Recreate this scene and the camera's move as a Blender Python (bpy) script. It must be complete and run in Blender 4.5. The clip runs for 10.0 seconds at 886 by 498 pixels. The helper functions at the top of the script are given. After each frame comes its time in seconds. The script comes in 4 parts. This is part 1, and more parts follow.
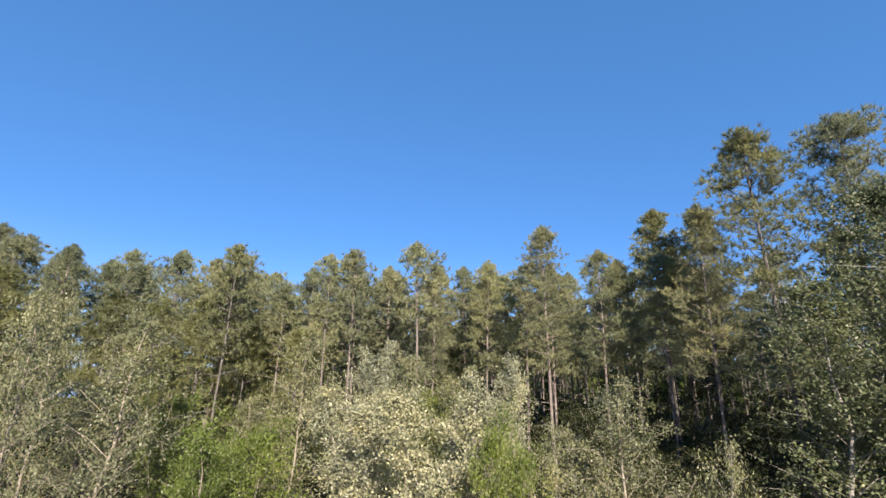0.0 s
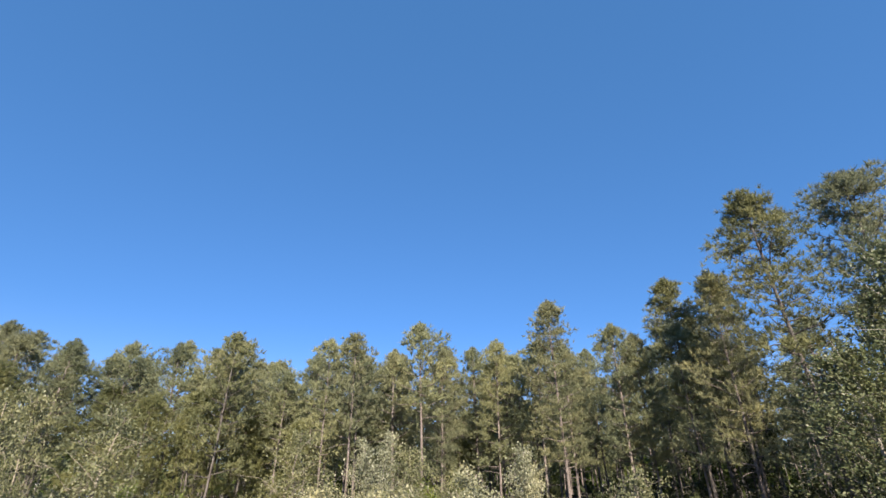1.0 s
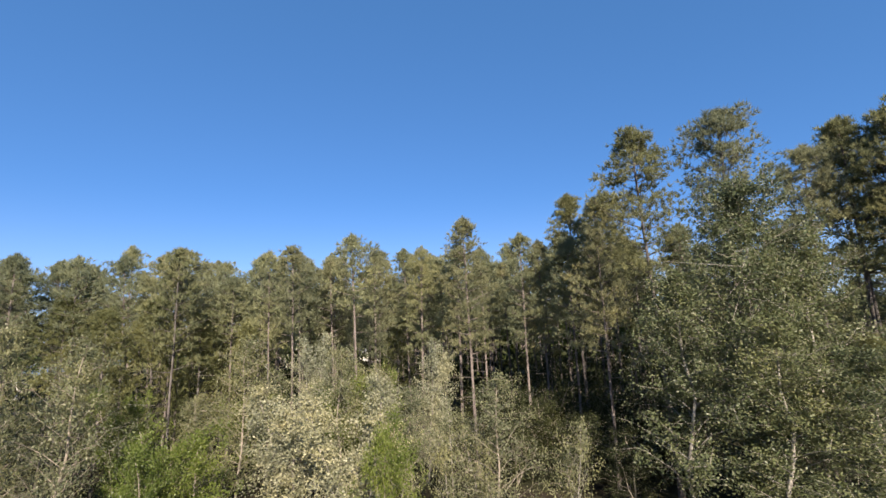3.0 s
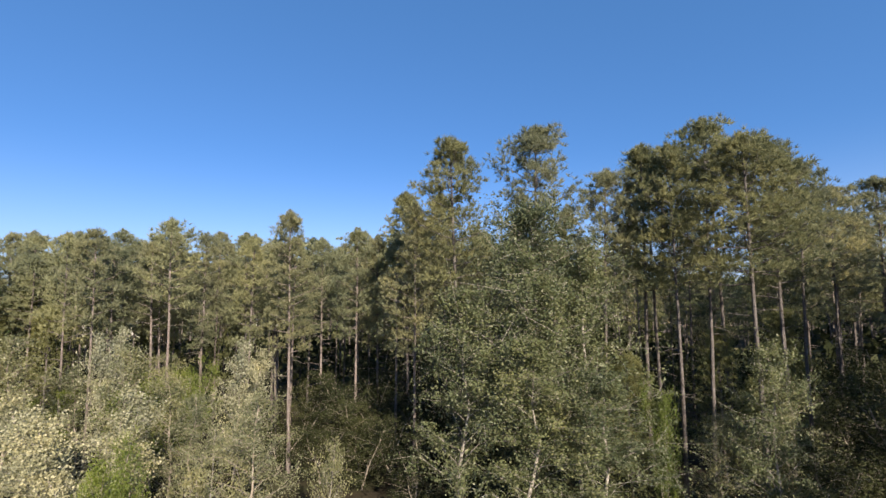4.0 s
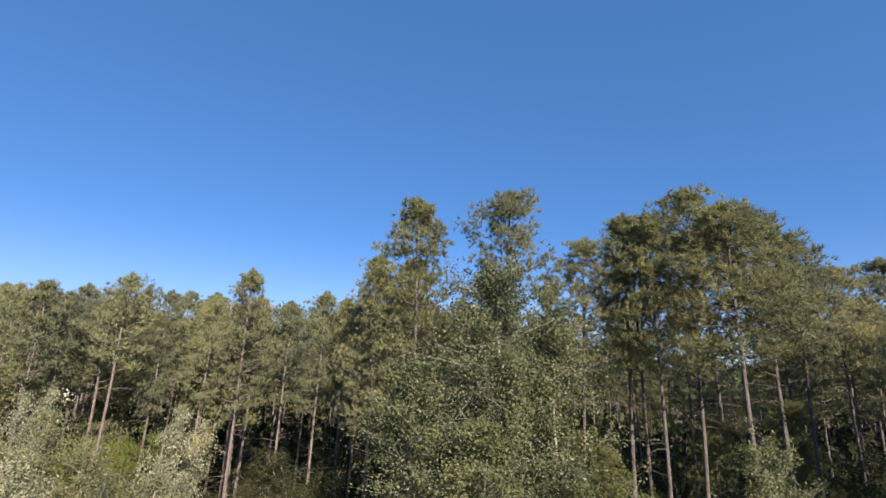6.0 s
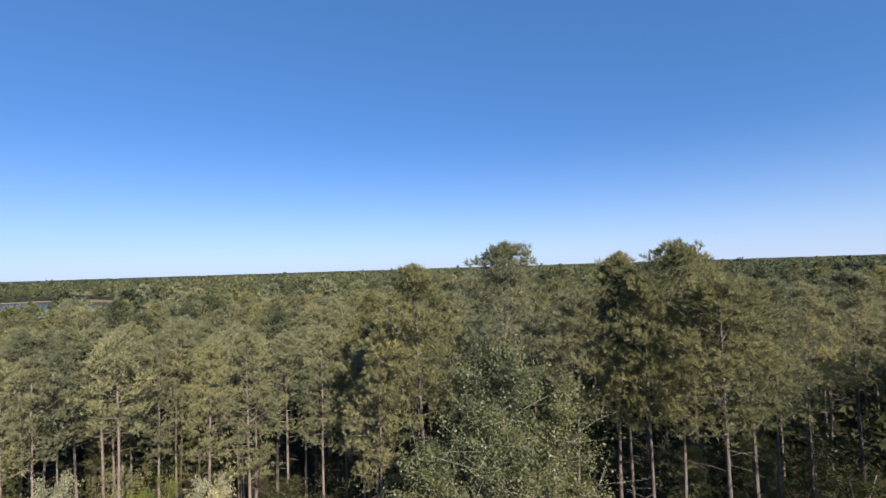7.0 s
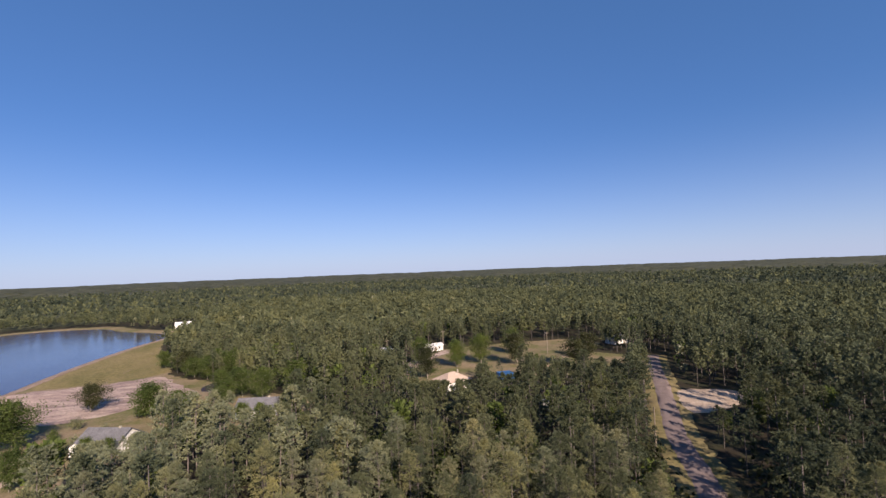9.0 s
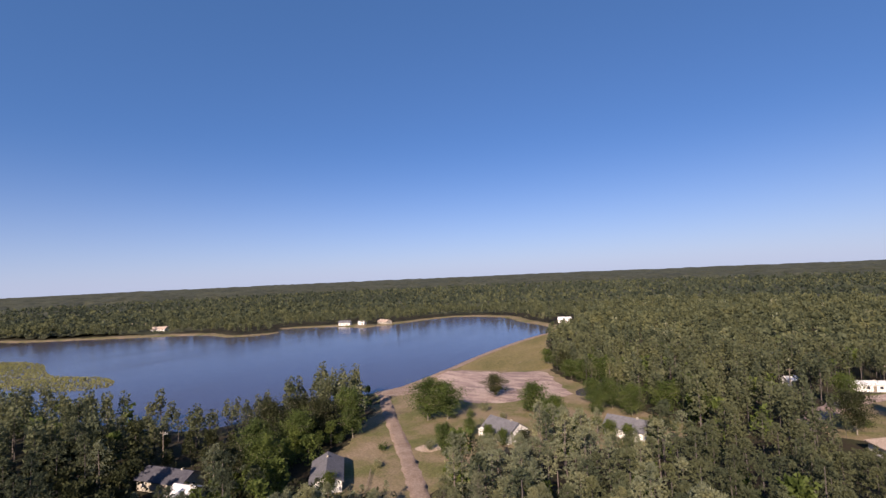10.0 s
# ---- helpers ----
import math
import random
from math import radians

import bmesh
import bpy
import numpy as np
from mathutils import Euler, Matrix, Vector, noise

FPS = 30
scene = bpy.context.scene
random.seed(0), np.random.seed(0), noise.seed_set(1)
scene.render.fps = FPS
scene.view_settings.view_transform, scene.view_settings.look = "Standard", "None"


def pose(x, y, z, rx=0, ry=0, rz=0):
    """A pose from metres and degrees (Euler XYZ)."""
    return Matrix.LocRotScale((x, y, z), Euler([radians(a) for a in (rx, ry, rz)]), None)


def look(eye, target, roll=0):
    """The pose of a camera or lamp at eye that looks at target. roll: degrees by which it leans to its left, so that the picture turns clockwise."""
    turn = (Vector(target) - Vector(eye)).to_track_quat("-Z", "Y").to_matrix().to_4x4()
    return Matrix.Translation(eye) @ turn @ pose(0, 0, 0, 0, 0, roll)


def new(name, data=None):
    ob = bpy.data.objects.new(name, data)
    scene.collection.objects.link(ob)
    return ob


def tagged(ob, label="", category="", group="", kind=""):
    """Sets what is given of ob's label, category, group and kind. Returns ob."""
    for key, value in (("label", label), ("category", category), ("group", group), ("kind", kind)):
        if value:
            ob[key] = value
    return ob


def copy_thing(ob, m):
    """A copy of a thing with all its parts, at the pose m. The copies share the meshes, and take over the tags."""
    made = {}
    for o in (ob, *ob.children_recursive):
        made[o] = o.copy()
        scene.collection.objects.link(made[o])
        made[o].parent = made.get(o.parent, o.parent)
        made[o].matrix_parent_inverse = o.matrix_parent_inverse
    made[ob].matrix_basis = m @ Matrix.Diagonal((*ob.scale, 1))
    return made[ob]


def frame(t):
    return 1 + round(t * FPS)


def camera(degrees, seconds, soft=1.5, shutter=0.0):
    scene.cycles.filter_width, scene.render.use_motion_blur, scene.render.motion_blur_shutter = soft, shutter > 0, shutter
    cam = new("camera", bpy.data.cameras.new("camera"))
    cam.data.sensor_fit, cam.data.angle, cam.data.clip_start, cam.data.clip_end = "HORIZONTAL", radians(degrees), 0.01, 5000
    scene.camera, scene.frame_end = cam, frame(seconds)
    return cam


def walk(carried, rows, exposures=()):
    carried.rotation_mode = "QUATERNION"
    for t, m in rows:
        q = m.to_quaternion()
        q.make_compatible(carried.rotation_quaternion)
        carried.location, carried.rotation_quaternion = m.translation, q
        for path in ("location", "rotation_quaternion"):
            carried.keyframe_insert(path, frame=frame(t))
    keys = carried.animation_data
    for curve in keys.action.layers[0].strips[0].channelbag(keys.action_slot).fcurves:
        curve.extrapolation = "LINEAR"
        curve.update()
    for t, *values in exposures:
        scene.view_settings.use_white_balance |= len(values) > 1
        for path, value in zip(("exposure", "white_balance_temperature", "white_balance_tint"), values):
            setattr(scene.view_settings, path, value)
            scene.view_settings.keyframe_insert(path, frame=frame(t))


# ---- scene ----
cam = camera(88.0, 10.0, soft=1.5)

PATH = [
    (0, pose(9.83, 15.59, 6.27, 106.47, -1.08, -3.49)),
    (0.25, pose(9.85, 15.58, 6.64, 101.54, -0.17, -2.36)),
    (0.5, pose(9.87, 15.51, 7.02, 103.65, 0.72, -1.24)),
    (0.75, pose(10.44, 15.91, 6.73, 108.13, 0.49, -0.72)),
    (1, pose(11.00, 16.24, 6.43, 116.46, 0.29, -0.21)),
    (1.2, pose(10.93, 15.87, 6.75, 116.15, 1.03, -0.23)),
    (1.35, pose(10.86, 15.64, 6.98, 112.83, 1.56, -0.26)),
    (1.5, pose(10.79, 15.46, 7.22, 107.58, 2.12, -0.29)),
    (2, pose(10.67, 14.45, 8.06, 100.77, 2.49, -1.65)),
    (3.3, pose(14.33, 12.43, 8.43, 99.52, 2.63, -8.19)),
    (3.5, pose(15.64, 12.29, 8.99, 98.35, 2.61, -10.65)),
    (4, pose(18.35, 11.77, 10.25, 95.34, 0.49, -15.63)),
    (4.5, pose(20.53, 12.03, 10.31, 95.31, -1.16, -14.98)),
    (4.6, pose(20.70, 12.10, 10.30, 95.25, -10.68, -15.16)),
    (4.7, pose(20.88, 12.16, 10.27, 95.14, -16.67, -15.36)),
    (4.8, pose(21.06, 12.23, 10.25, 95.03, -17.62, -15.42)),
    (5, pose(21.34, 12.47, 10.23, 94.92, -15.98, -14.80)),
    (5.2, pose(21.35, 12.62, 9.93, 95.88, -6.87, -14.55)),
    (5.3, pose(21.34, 12.65, 9.78, 99.44, -4.67, -14.47)),
    (5.5, pose(21.28, 12.66, 9.51, 109.39, -3.58, -14.30)),
    (5.7, pose(21.48, 12.82, 9.19, 108.82, -3.28, -14.11)),
    (6.8, pose(19.58, 12.49, 16.64, 91.91, 1.51, -17.73)),
    (7, pose(19.58, 12.38, 18.16, 92.32, 1.80, -17.88)),
    (7.5, pose(19.73, 12.15, 22.67, 92.57, 2.47, -17.77)),
    (8, pose(19.66, 12.47, 28.85, 92.58, 2.12, -17.56)),
    (8.5, pose(20.07, 13.44, 35.45, 92.54, 2.26, -17.19)),
    (9, pose(20.78, 13.71, 40.83, 92.42, 2.21, -15.55)),
    (9.2, pose(20.96, 13.64, 42.86, 92.47, 2.33, -8.71)),
    (9.5, pose(22.25, 13.84, 45.78, 92.55, 2.01, 4.29)),
    (9.7, pose(23.07, 14.56, 46.36, 92.82, 2.57, 12.81)),
    (9.8, pose(23.96, 14.44, 47.40, 92.92, 2.62, 18.36)),
    (10, pose(24.98, 15.84, 49.00, 93.12, 2.51, 29.10)),
]

walk(cam, PATH, exposures=[(0.0, 1.62, 6600, 11), (2.0, 1.38, 6700, 12), (4.5, 1.36, 6800, 13), (5.7, 1.34, 6700, 13), (7.0, 1.22, 6600, 14), (8.0, 1.02, 6700, 18), (9.0, 0.90, 6900, 22), (10.0, 0.86, 7000, 25)])

# ---- light ----
SUN = Vector((0.16, -0.96, 0.54)).normalized()
world = bpy.data.worlds.new("sky")
scene.world = world
world.use_nodes = True
wn = world.node_tree.nodes
sky = wn.new("ShaderNodeTexSky")
sky.sky_type = "NISHITA"
sky.sun_disc = False
sky.sun_elevation = math.asin(SUN.z)
sky.sun_rotation = math.atan2(SUN.x, SUN.y)
sky.altitude = 100
sky.air_density = 0.8
sky.dust_density = 0.4
sky.ozone_density = 6.0
wn["Background"].inputs["Strength"].default_value = 0.062
hue = wn.new("ShaderNodeHueSaturation")
hue.inputs["Saturation"].default_value = 1.06
tint = wn.new("ShaderNodeMix")
tint.data_type, tint.blend_type = "RGBA", "MULTIPLY"
tint.inputs[0].default_value = 1.0
tint.inputs[7].default_value = (0.96, 1.04, 1.18, 1)
world.node_tree.links.new(sky.outputs[0], hue.inputs["Color"])
world.node_tree.links.new(hue.outputs[0], tint.inputs[6])
even = wn.new("ShaderNodeMix")
even.data_type = "RGBA"
even.inputs[0].default_value = 0.38
even.inputs[7].default_value = (0.62, 2.15, 4.8, 1)
world.node_tree.links.new(tint.outputs[2], even.inputs[6])
# the pale band of haze that lies on the horizon all round
place = wn.new("ShaderNodeTexCoord")
axes = wn.new("ShaderNodeSeparateXYZ")
rise = wn.new("ShaderNodeMapRange")
rise.inputs[1].default_value, rise.inputs[2].default_value = 0.0, 0.31
rise.inputs[3].default_value, rise.inputs[4].default_value = 0.86, 0.0
thin = wn.new("ShaderNodeMath")
thin.operation = "POWER"
thin.inputs[1].default_value = 2.4
haze = wn.new("ShaderNodeMix")
haze.data_type = "RGBA"
haze.inputs[7].default_value = (4.7, 5.7, 7.5, 1)
world.node_tree.links.new(place.outputs["Generated"], axes.inputs[0])
world.node_tree.links.new(axes.outputs[2], rise.inputs[0])
world.node_tree.links.new(rise.outputs[0], thin.inputs[0])
world.node_tree.links.new(thin.outputs[0], haze.inputs[0])
world.node_tree.links.new(even.outputs[2], haze.inputs[6])
world.node_tree.links.new(haze.outputs[2], wn["Background"].inputs["Color"])
sun_data = bpy.data.lights.new("sun", "SUN")
sun_data.energy = 5.0
sun_data.angle = radians(0.5)
sun_data.color = (1.0, 0.885, 0.72)
sun = new("sun", sun_data)
sun.matrix_world = look(SUN * 200, (0, 0, 0))


# ---- materials ----
def material(name, rough=0.8, spec=0.3):
    m = bpy.data.materials.new(name)
    m.use_nodes = True
    b = m.node_tree.nodes["Principled BSDF"]
    b.inputs["Roughness"].default_value = rough
    b.inputs["Specular IOR Level"].default_value = spec
    return m, m.node_tree.nodes, m.node_tree.links, b


def ramp(nodes, links, source, stops):
    r = nodes.new("ShaderNodeValToRGB")
    while len(r.color_ramp.elements) < len(stops):
        r.color_ramp.elements.new(0.5)
    for e, (p, c) in zip(r.color_ramp.elements, stops):
        e.position, e.color = p, (*c, 1)
    links.new(source, r.inputs[0])
    return r.outputs[0]


def noise_node(nodes, links, scale, detail=4.0, rough=0.6, stretch=None):
    n = nodes.new("ShaderNodeTexNoise")
    n.inputs["Scale"].default_value = scale
    n.inputs["Detail"].default_value = detail
    n.inputs["Roughness"].default_value = rough
    g = nodes.new("ShaderNodeNewGeometry")
    if stretch:
        mp = nodes.new("ShaderNodeMapping")
        mp.inputs["Scale"].default_value = stretch
        links.new(g.outputs["Position"], mp.inputs["Vector"])
        links.new(mp.outputs[0], n.inputs["Vector"])
    else:
        links.new(g.outputs["Position"], n.inputs["Vector"])
    return n.outputs["Fac"]


def mixed(nodes, links, a, b, fac, mode="MIX"):
    m = nodes.new("ShaderNodeMix")
    m.data_type = "RGBA"
    m.blend_type = mode
    for sock, value in ((m.inputs[0], fac), (m.inputs[6], a), (m.inputs[7], b)):
        if hasattr(value, "is_output"):
            links.new(value, sock)
        elif isinstance(value, (int, float)):
            sock.default_value = value
        else:
            sock.default_value = (*value, 1)
    return m.outputs[2]


def foliage(name, dark, mid, light, through_light=0.3, scale=0.20, rough=0.55, gloss=0.12):
    """Leaves or needles: each leaf, each patch of wood and each tree a little different, some light passing through."""
    m, n, l, b = material(name, rough, gloss)
    g = n.new("ShaderNodeNewGeometry")
    leaf = ramp(n, l, g.outputs["Random Per Island"], [(0.0, dark), (0.5, mid), (1.0, light)])
    patch_c = ramp(n, l, noise_node(n, l, scale, 2), [(0.3, (0.66, 0.70, 0.72)), (0.5, (1, 1, 1)), (0.7, (1.30, 1.22, 1.08))])
    c = mixed(n, l, leaf, patch_c, 1.0, "MULTIPLY")
    info = n.new("ShaderNodeObjectInfo")
    tone = ramp(n, l, info.outputs["Random"], [(0.0, (0.84, 0.87, 0.90)), (0.5, (1, 1, 1)), (1.0, (1.14, 1.10, 1.02))])
    c = mixed(n, l, c, tone, 1.0, "MULTIPLY")
    l.new(c, b.inputs["Base Color"])
    t = n.new("ShaderNodeBsdfTranslucent")
    l.new(c, t.inputs["Color"])
    mx = n.new("ShaderNodeMixShader")
    mx.inputs[0].default_value = through_light
    l.new(b.outputs[0], mx.inputs[1])
    l.new(t.outputs[0], mx.inputs[2])
    l.new(mx.outputs[0], n["Material Output"].inputs["Surface"])
    return m


def surface(name, stops, scale, rough=0.9, bump=0.3, bump_scale=None, stretch=None, fine=None, spec=0.2):
    """A mottled surface of two scales with relief."""
    m, n, l, b = material(name, rough, spec)
    c = ramp(n, l, noise_node(n, l, scale, 6, 0.65, stretch), stops)
    if fine:
        f = ramp(n, l, noise_node(n, l, fine, 4, 0.7), [(0.3, (0.65, 0.65, 0.65)), (0.7, (1.3, 1.3, 1.3))])
        c = mixed(n, l, c, f, 1.0, "MULTIPLY")
    l.new(c, b.inputs["Base Color"])
    if bump:
        bp = n.new("ShaderNodeBump")
        bp.inputs["Strength"].default_value = bump
        bp.inputs["Distance"].default_value = 0.1
        l.new(noise_node(n, l, bump_scale or scale * 6, 5, 0.7, stretch), bp.inputs["Height"])
        l.new(bp.outputs[0], b.inputs["Normal"])
    return m


M = {}
M["needles"] = foliage("pine_needles", (0.126, 0.139, 0.070), (0.180, 0.188, 0.095), (0.261, 0.261, 0.139), 0.42)
M["needles_blue"] = foliage("pine_needles_grey", (0.169, 0.182, 0.106), (0.238, 0.246, 0.146), (0.338, 0.337, 0.212), 0.54)
M["needles_young"] = foliage("young_pine_needles", (0.127, 0.139, 0.060), (0.177, 0.185, 0.083), (0.232, 0.239, 0.122), 0.54)
# Tones of one needle: lit, sunny and shady, with light put in the colour.
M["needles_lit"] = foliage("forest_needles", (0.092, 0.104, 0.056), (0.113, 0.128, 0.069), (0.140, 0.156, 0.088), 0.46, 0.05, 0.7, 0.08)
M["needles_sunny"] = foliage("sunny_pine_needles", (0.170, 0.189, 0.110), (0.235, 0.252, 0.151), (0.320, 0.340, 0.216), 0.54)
M["needles_shady"] = foliage("shady_pine_needles", (0.068, 0.084, 0.050), (0.086, 0.103, 0.061), (0.108, 0.127, 0.078), 0.42, 0.05, 0.7, 0.08)
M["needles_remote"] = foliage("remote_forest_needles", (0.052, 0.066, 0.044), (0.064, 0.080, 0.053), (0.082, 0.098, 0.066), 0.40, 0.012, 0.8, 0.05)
M["leaves"] = foliage("birch_leaves", (0.086, 0.108, 0.050), (0.116, 0.138, 0.066), (0.167, 0.178, 0.104), 0.38, 0.5, 0.45, 0.35)
M["leaves_bright"] = foliage("fresh_leaves", (0.077, 0.112, 0.018), (0.119, 0.158, 0.031), (0.178, 0.216, 0.059), 0.45, 0.4, 0.45, 0.4)
M["leaves_pale"] = foliage("silvery_leaves", (0.170, 0.184, 0.112), (0.245, 0.252, 0.166), (0.375, 0.378, 0.278), 0.35, 0.6, 0.45, 0.4)
M["leaves_olive"] = foliage("olive_leaves", (0.129, 0.144, 0.072), (0.171, 0.182, 0.099), (0.242, 0.249, 0.152), 0.42, 0.5, 0.45, 0.4)
M["leaves_yard"] = foliage("yard_tree_leaves", (0.058, 0.086, 0.022), (0.076, 0.108, 0.030), (0.102, 0.136, 0.044), 0.42, 0.2, 0.6, 0.12)
# Dark oak green, taken darker still to stand in for shade under pines.
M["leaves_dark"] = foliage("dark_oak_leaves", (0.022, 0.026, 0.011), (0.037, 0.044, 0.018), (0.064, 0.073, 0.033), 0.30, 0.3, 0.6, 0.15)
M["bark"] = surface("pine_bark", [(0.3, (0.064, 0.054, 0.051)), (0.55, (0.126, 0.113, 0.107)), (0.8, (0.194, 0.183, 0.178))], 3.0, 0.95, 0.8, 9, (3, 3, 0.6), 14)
# Pine bark again, pinker, and brightened in its colour to look sunlit.
M["bark_sunlit"] = surface("sunlit_pine_bark", [(0.3, (0.094, 0.078, 0.071)), (0.55, (0.186, 0.158, 0.147)), (0.8, (0.293, 0.263, 0.252))], 3.0, 0.95, 0.8, 9, (3, 3, 0.6), 14)
M["bark_pale"] = surface("pale_bark", [(0.3, (0.159, 0.145, 0.123)), (0.55, (0.289, 0.268, 0.239)), (0.8, (0.419, 0.398, 0.361))], 4.0, 0.85, 0.5, 12, (2, 2, 1.5), 16)
M["bark_grey"] = surface("grey_twigs", [(0.3, (0.170, 0.145, 0.119)), (0.7, (0.306, 0.272, 0.230))], 4.0, 0.9, 0.4, 12)
# Litter brown, darkened so that gaps between the trees read as shade.
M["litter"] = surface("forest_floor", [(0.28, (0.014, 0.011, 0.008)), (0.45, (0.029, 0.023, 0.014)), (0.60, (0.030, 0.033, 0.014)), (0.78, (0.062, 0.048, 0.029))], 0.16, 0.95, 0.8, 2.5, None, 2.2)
M["yard"] = surface("yard_grass", [(0.27, (0.074, 0.090, 0.028)), (0.41, (0.118, 0.114, 0.046)), (0.53, (0.176, 0.142, 0.084)), (0.70, (0.236, 0.180, 0.124))], 0.07, 0.95, 0.6, 3.0, None, 1.5)
M["straw"] = surface("straw_clearing", [(0.3, (0.080, 0.074, 0.030)), (0.5, (0.149, 0.114, 0.065)), (0.7, (0.208, 0.158, 0.099))], 0.5, 0.95, 0.6, 6.0, None, 7)
M["slope"] = surface("dam_grass", [(0.3, (0.106, 0.100, 0.035)), (0.5, (0.165, 0.138, 0.060)), (0.72, (0.212, 0.164, 0.087))], 0.05, 0.95, 0.5, 2.0, (1, 0.35, 1), 0.8)
M["clay"] = surface("bare_clay", [(0.34, (0.170, 0.125, 0.116)), (0.44, (0.250, 0.186, 0.166)), (0.54, (0.330, 0.255, 0.222)), (0.68, (0.400, 0.330, 0.280))], 0.24, 0.92, 0.6, 1.6, (0.35, 1.2, 1), 1.3)
M["sand"] = surface("pale_sand", [(0.3, (0.277, 0.211, 0.158)), (0.55, (0.383, 0.304, 0.238)), (0.8, (0.436, 0.370, 0.297))], 0.25, 0.95, 0.4, 3, None, 2)
M["dirt"] = surface("dirt_road", [(0.3, (0.179, 0.126, 0.095)), (0.55, (0.243, 0.185, 0.148)), (0.8, (0.285, 0.232, 0.190))], 0.3, 0.95, 0.5, 4, None, 2.5)
M["asphalt"] = surface("worn_asphalt", [(0.3, (0.132, 0.102, 0.096)), (0.55, (0.185, 0.145, 0.135)), (0.8, (0.231, 0.188, 0.175))], 0.35, 0.9, 0.3, 10, None, 5)
# Dark forest green, lightened and greyed a little to stand in for haze.
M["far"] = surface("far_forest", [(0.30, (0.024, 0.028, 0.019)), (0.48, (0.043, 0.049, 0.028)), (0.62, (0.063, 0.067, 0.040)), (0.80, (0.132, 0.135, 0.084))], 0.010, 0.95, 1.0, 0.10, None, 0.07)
M["reed"] = foliage("reeds", (0.188, 0.193, 0.059), (0.244, 0.239, 0.079), (0.300, 0.290, 0.108), 0.2, 0.02, 0.7, 0.1)
M["roof_grey"] = surface("grey_shingles", [(0.3, (0.095, 0.095, 0.106)), (0.7, (0.151, 0.151, 0.162))], 0.8, 0.85, 0.3, 5, None, 4)
M["roof_dark"] = surface("dark_shingles", [(0.3, (0.046, 0.046, 0.059)), (0.7, (0.086, 0.086, 0.099))], 0.8, 0.85, 0.3, 5, None, 4)
M["roof_tan"] = surface("tan_shingles", [(0.3, (0.343, 0.264, 0.211)), (0.7, (0.436, 0.356, 0.297))], 0.8, 0.85, 0.3, 5, None, 4)
M["roof_white"] = surface("white_metal_roof", [(0.3, (0.561, 0.570, 0.578)), (0.7, (0.680, 0.680, 0.680))], 0.6, 0.4, 0.1, 5, None, 3, 0.5)
M["white"] = surface("white_siding", [(0.3, (0.578, 0.578, 0.561)), (0.7, (0.680, 0.680, 0.663))], 0.7, 0.6, 0.2, 6, (0.2, 0.2, 8), 3)
M["beige"] = surface("beige_siding", [(0.3, (0.304, 0.277, 0.224)), (0.7, (0.383, 0.356, 0.304))], 0.7, 0.7, 0.2, 6, (0.2, 0.2, 8), 3)
M["pane"], _n, _l, _b = material("window_glass", 0.08, 0.6)
_b.inputs["Base Color"].default_value = (0.03, 0.035, 0.045, 1)
M["wood"] = surface("weathered_wood", [(0.3, (0.132, 0.106, 0.079)), (0.7, (0.238, 0.205, 0.172))], 1.5, 0.9, 0.3, 8, (4, 4, 0.5), 9)
M["metal"] = surface("galvanised_metal", [(0.3, (0.425, 0.425, 0.425)), (0.7, (0.552, 0.552, 0.552))], 2, 0.4, 0.1, 9)
M["blue"] = surface("blue_tarp", [(0.3, (0.020, 0.079, 0.211)), (0.7, (0.033, 0.132, 0.297))], 1.2, 0.5, 0.3, 5)
M["water"], _n, _l, _b = material("lake_water", 0.07, 0.5)
_b.inputs["Base Color"].default_value = (0.046, 0.040, 0.066, 1)
_bp = _n.new("ShaderNodeBump")
_bp.inputs["Strength"].default_value = 0.35
_bp.inputs["Distance"].default_value = 0.25
_l.new(noise_node(_n, _l, 0.55, 5, 0.6, (1, 0.6, 1)), _bp.inputs["Height"])
_l.new(_bp.outputs[0], _b.inputs["Normal"])
_rr = _n.new("ShaderNodeMapRange")
_rr.inputs[1].default_value, _rr.inputs[2].default_value = 0.35, 0.7
_rr.inputs[3].default_value, _rr.inputs[4].default_value = 0.04, 0.22
_l.new(noise_node(_n, _l, 0.012, 3, 0.5, (1, 0.3, 1)), _rr.inputs[0])
_l.new(_rr.outputs[0], _b.inputs["Roughness"])


# ---- mesh tools ----
def mesh_from(name, verts, tris=None, quads=None, mats=(), index=None, smooth=False):
    """A mesh from arrays: triangles first, then quads."""
    me = bpy.data.meshes.new(name)
    verts = np.asarray(verts, dtype=np.float32)
    nt = 0 if tris is None else len(tris)
    nq = 0 if quads is None else len(quads)
    parts = ([] if nt == 0 else [np.asarray(tris).ravel()]) + ([] if nq == 0 else [np.asarray(quads).ravel()])
    loops = np.concatenate(parts).astype(np.int32)
    starts = np.concatenate([np.arange(nt) * 3, nt * 3 + np.arange(nq) * 4]).astype(np.int32)
    me.vertices.add(len(verts))
    me.vertices.foreach_set("co", verts.ravel())
    me.loops.add(len(loops))
    me.loops.foreach_set("vertex_index", loops)
    me.polygons.add(nt + nq)
    me.polygons.foreach_set("loop_start", starts)
    for m in mats:
        me.materials.append(m)
    if index is not None:
        me.polygons.foreach_set("material_index", np.asarray(index, dtype=np.int32))
    if smooth:
        me.polygons.foreach_set("use_smooth", np.ones(nt + nq, dtype=bool))
    me.update(calc_edges=True)
    me.validate()
    return me


def part(name, me, parent, label=""):
    ob = new(name, me)
    ob.parent = parent
    return tagged(ob, label) if label else ob


def unit(v):
    return v / np.maximum(np.linalg.norm(v, axis=-1, keepdims=True), 1e-9)


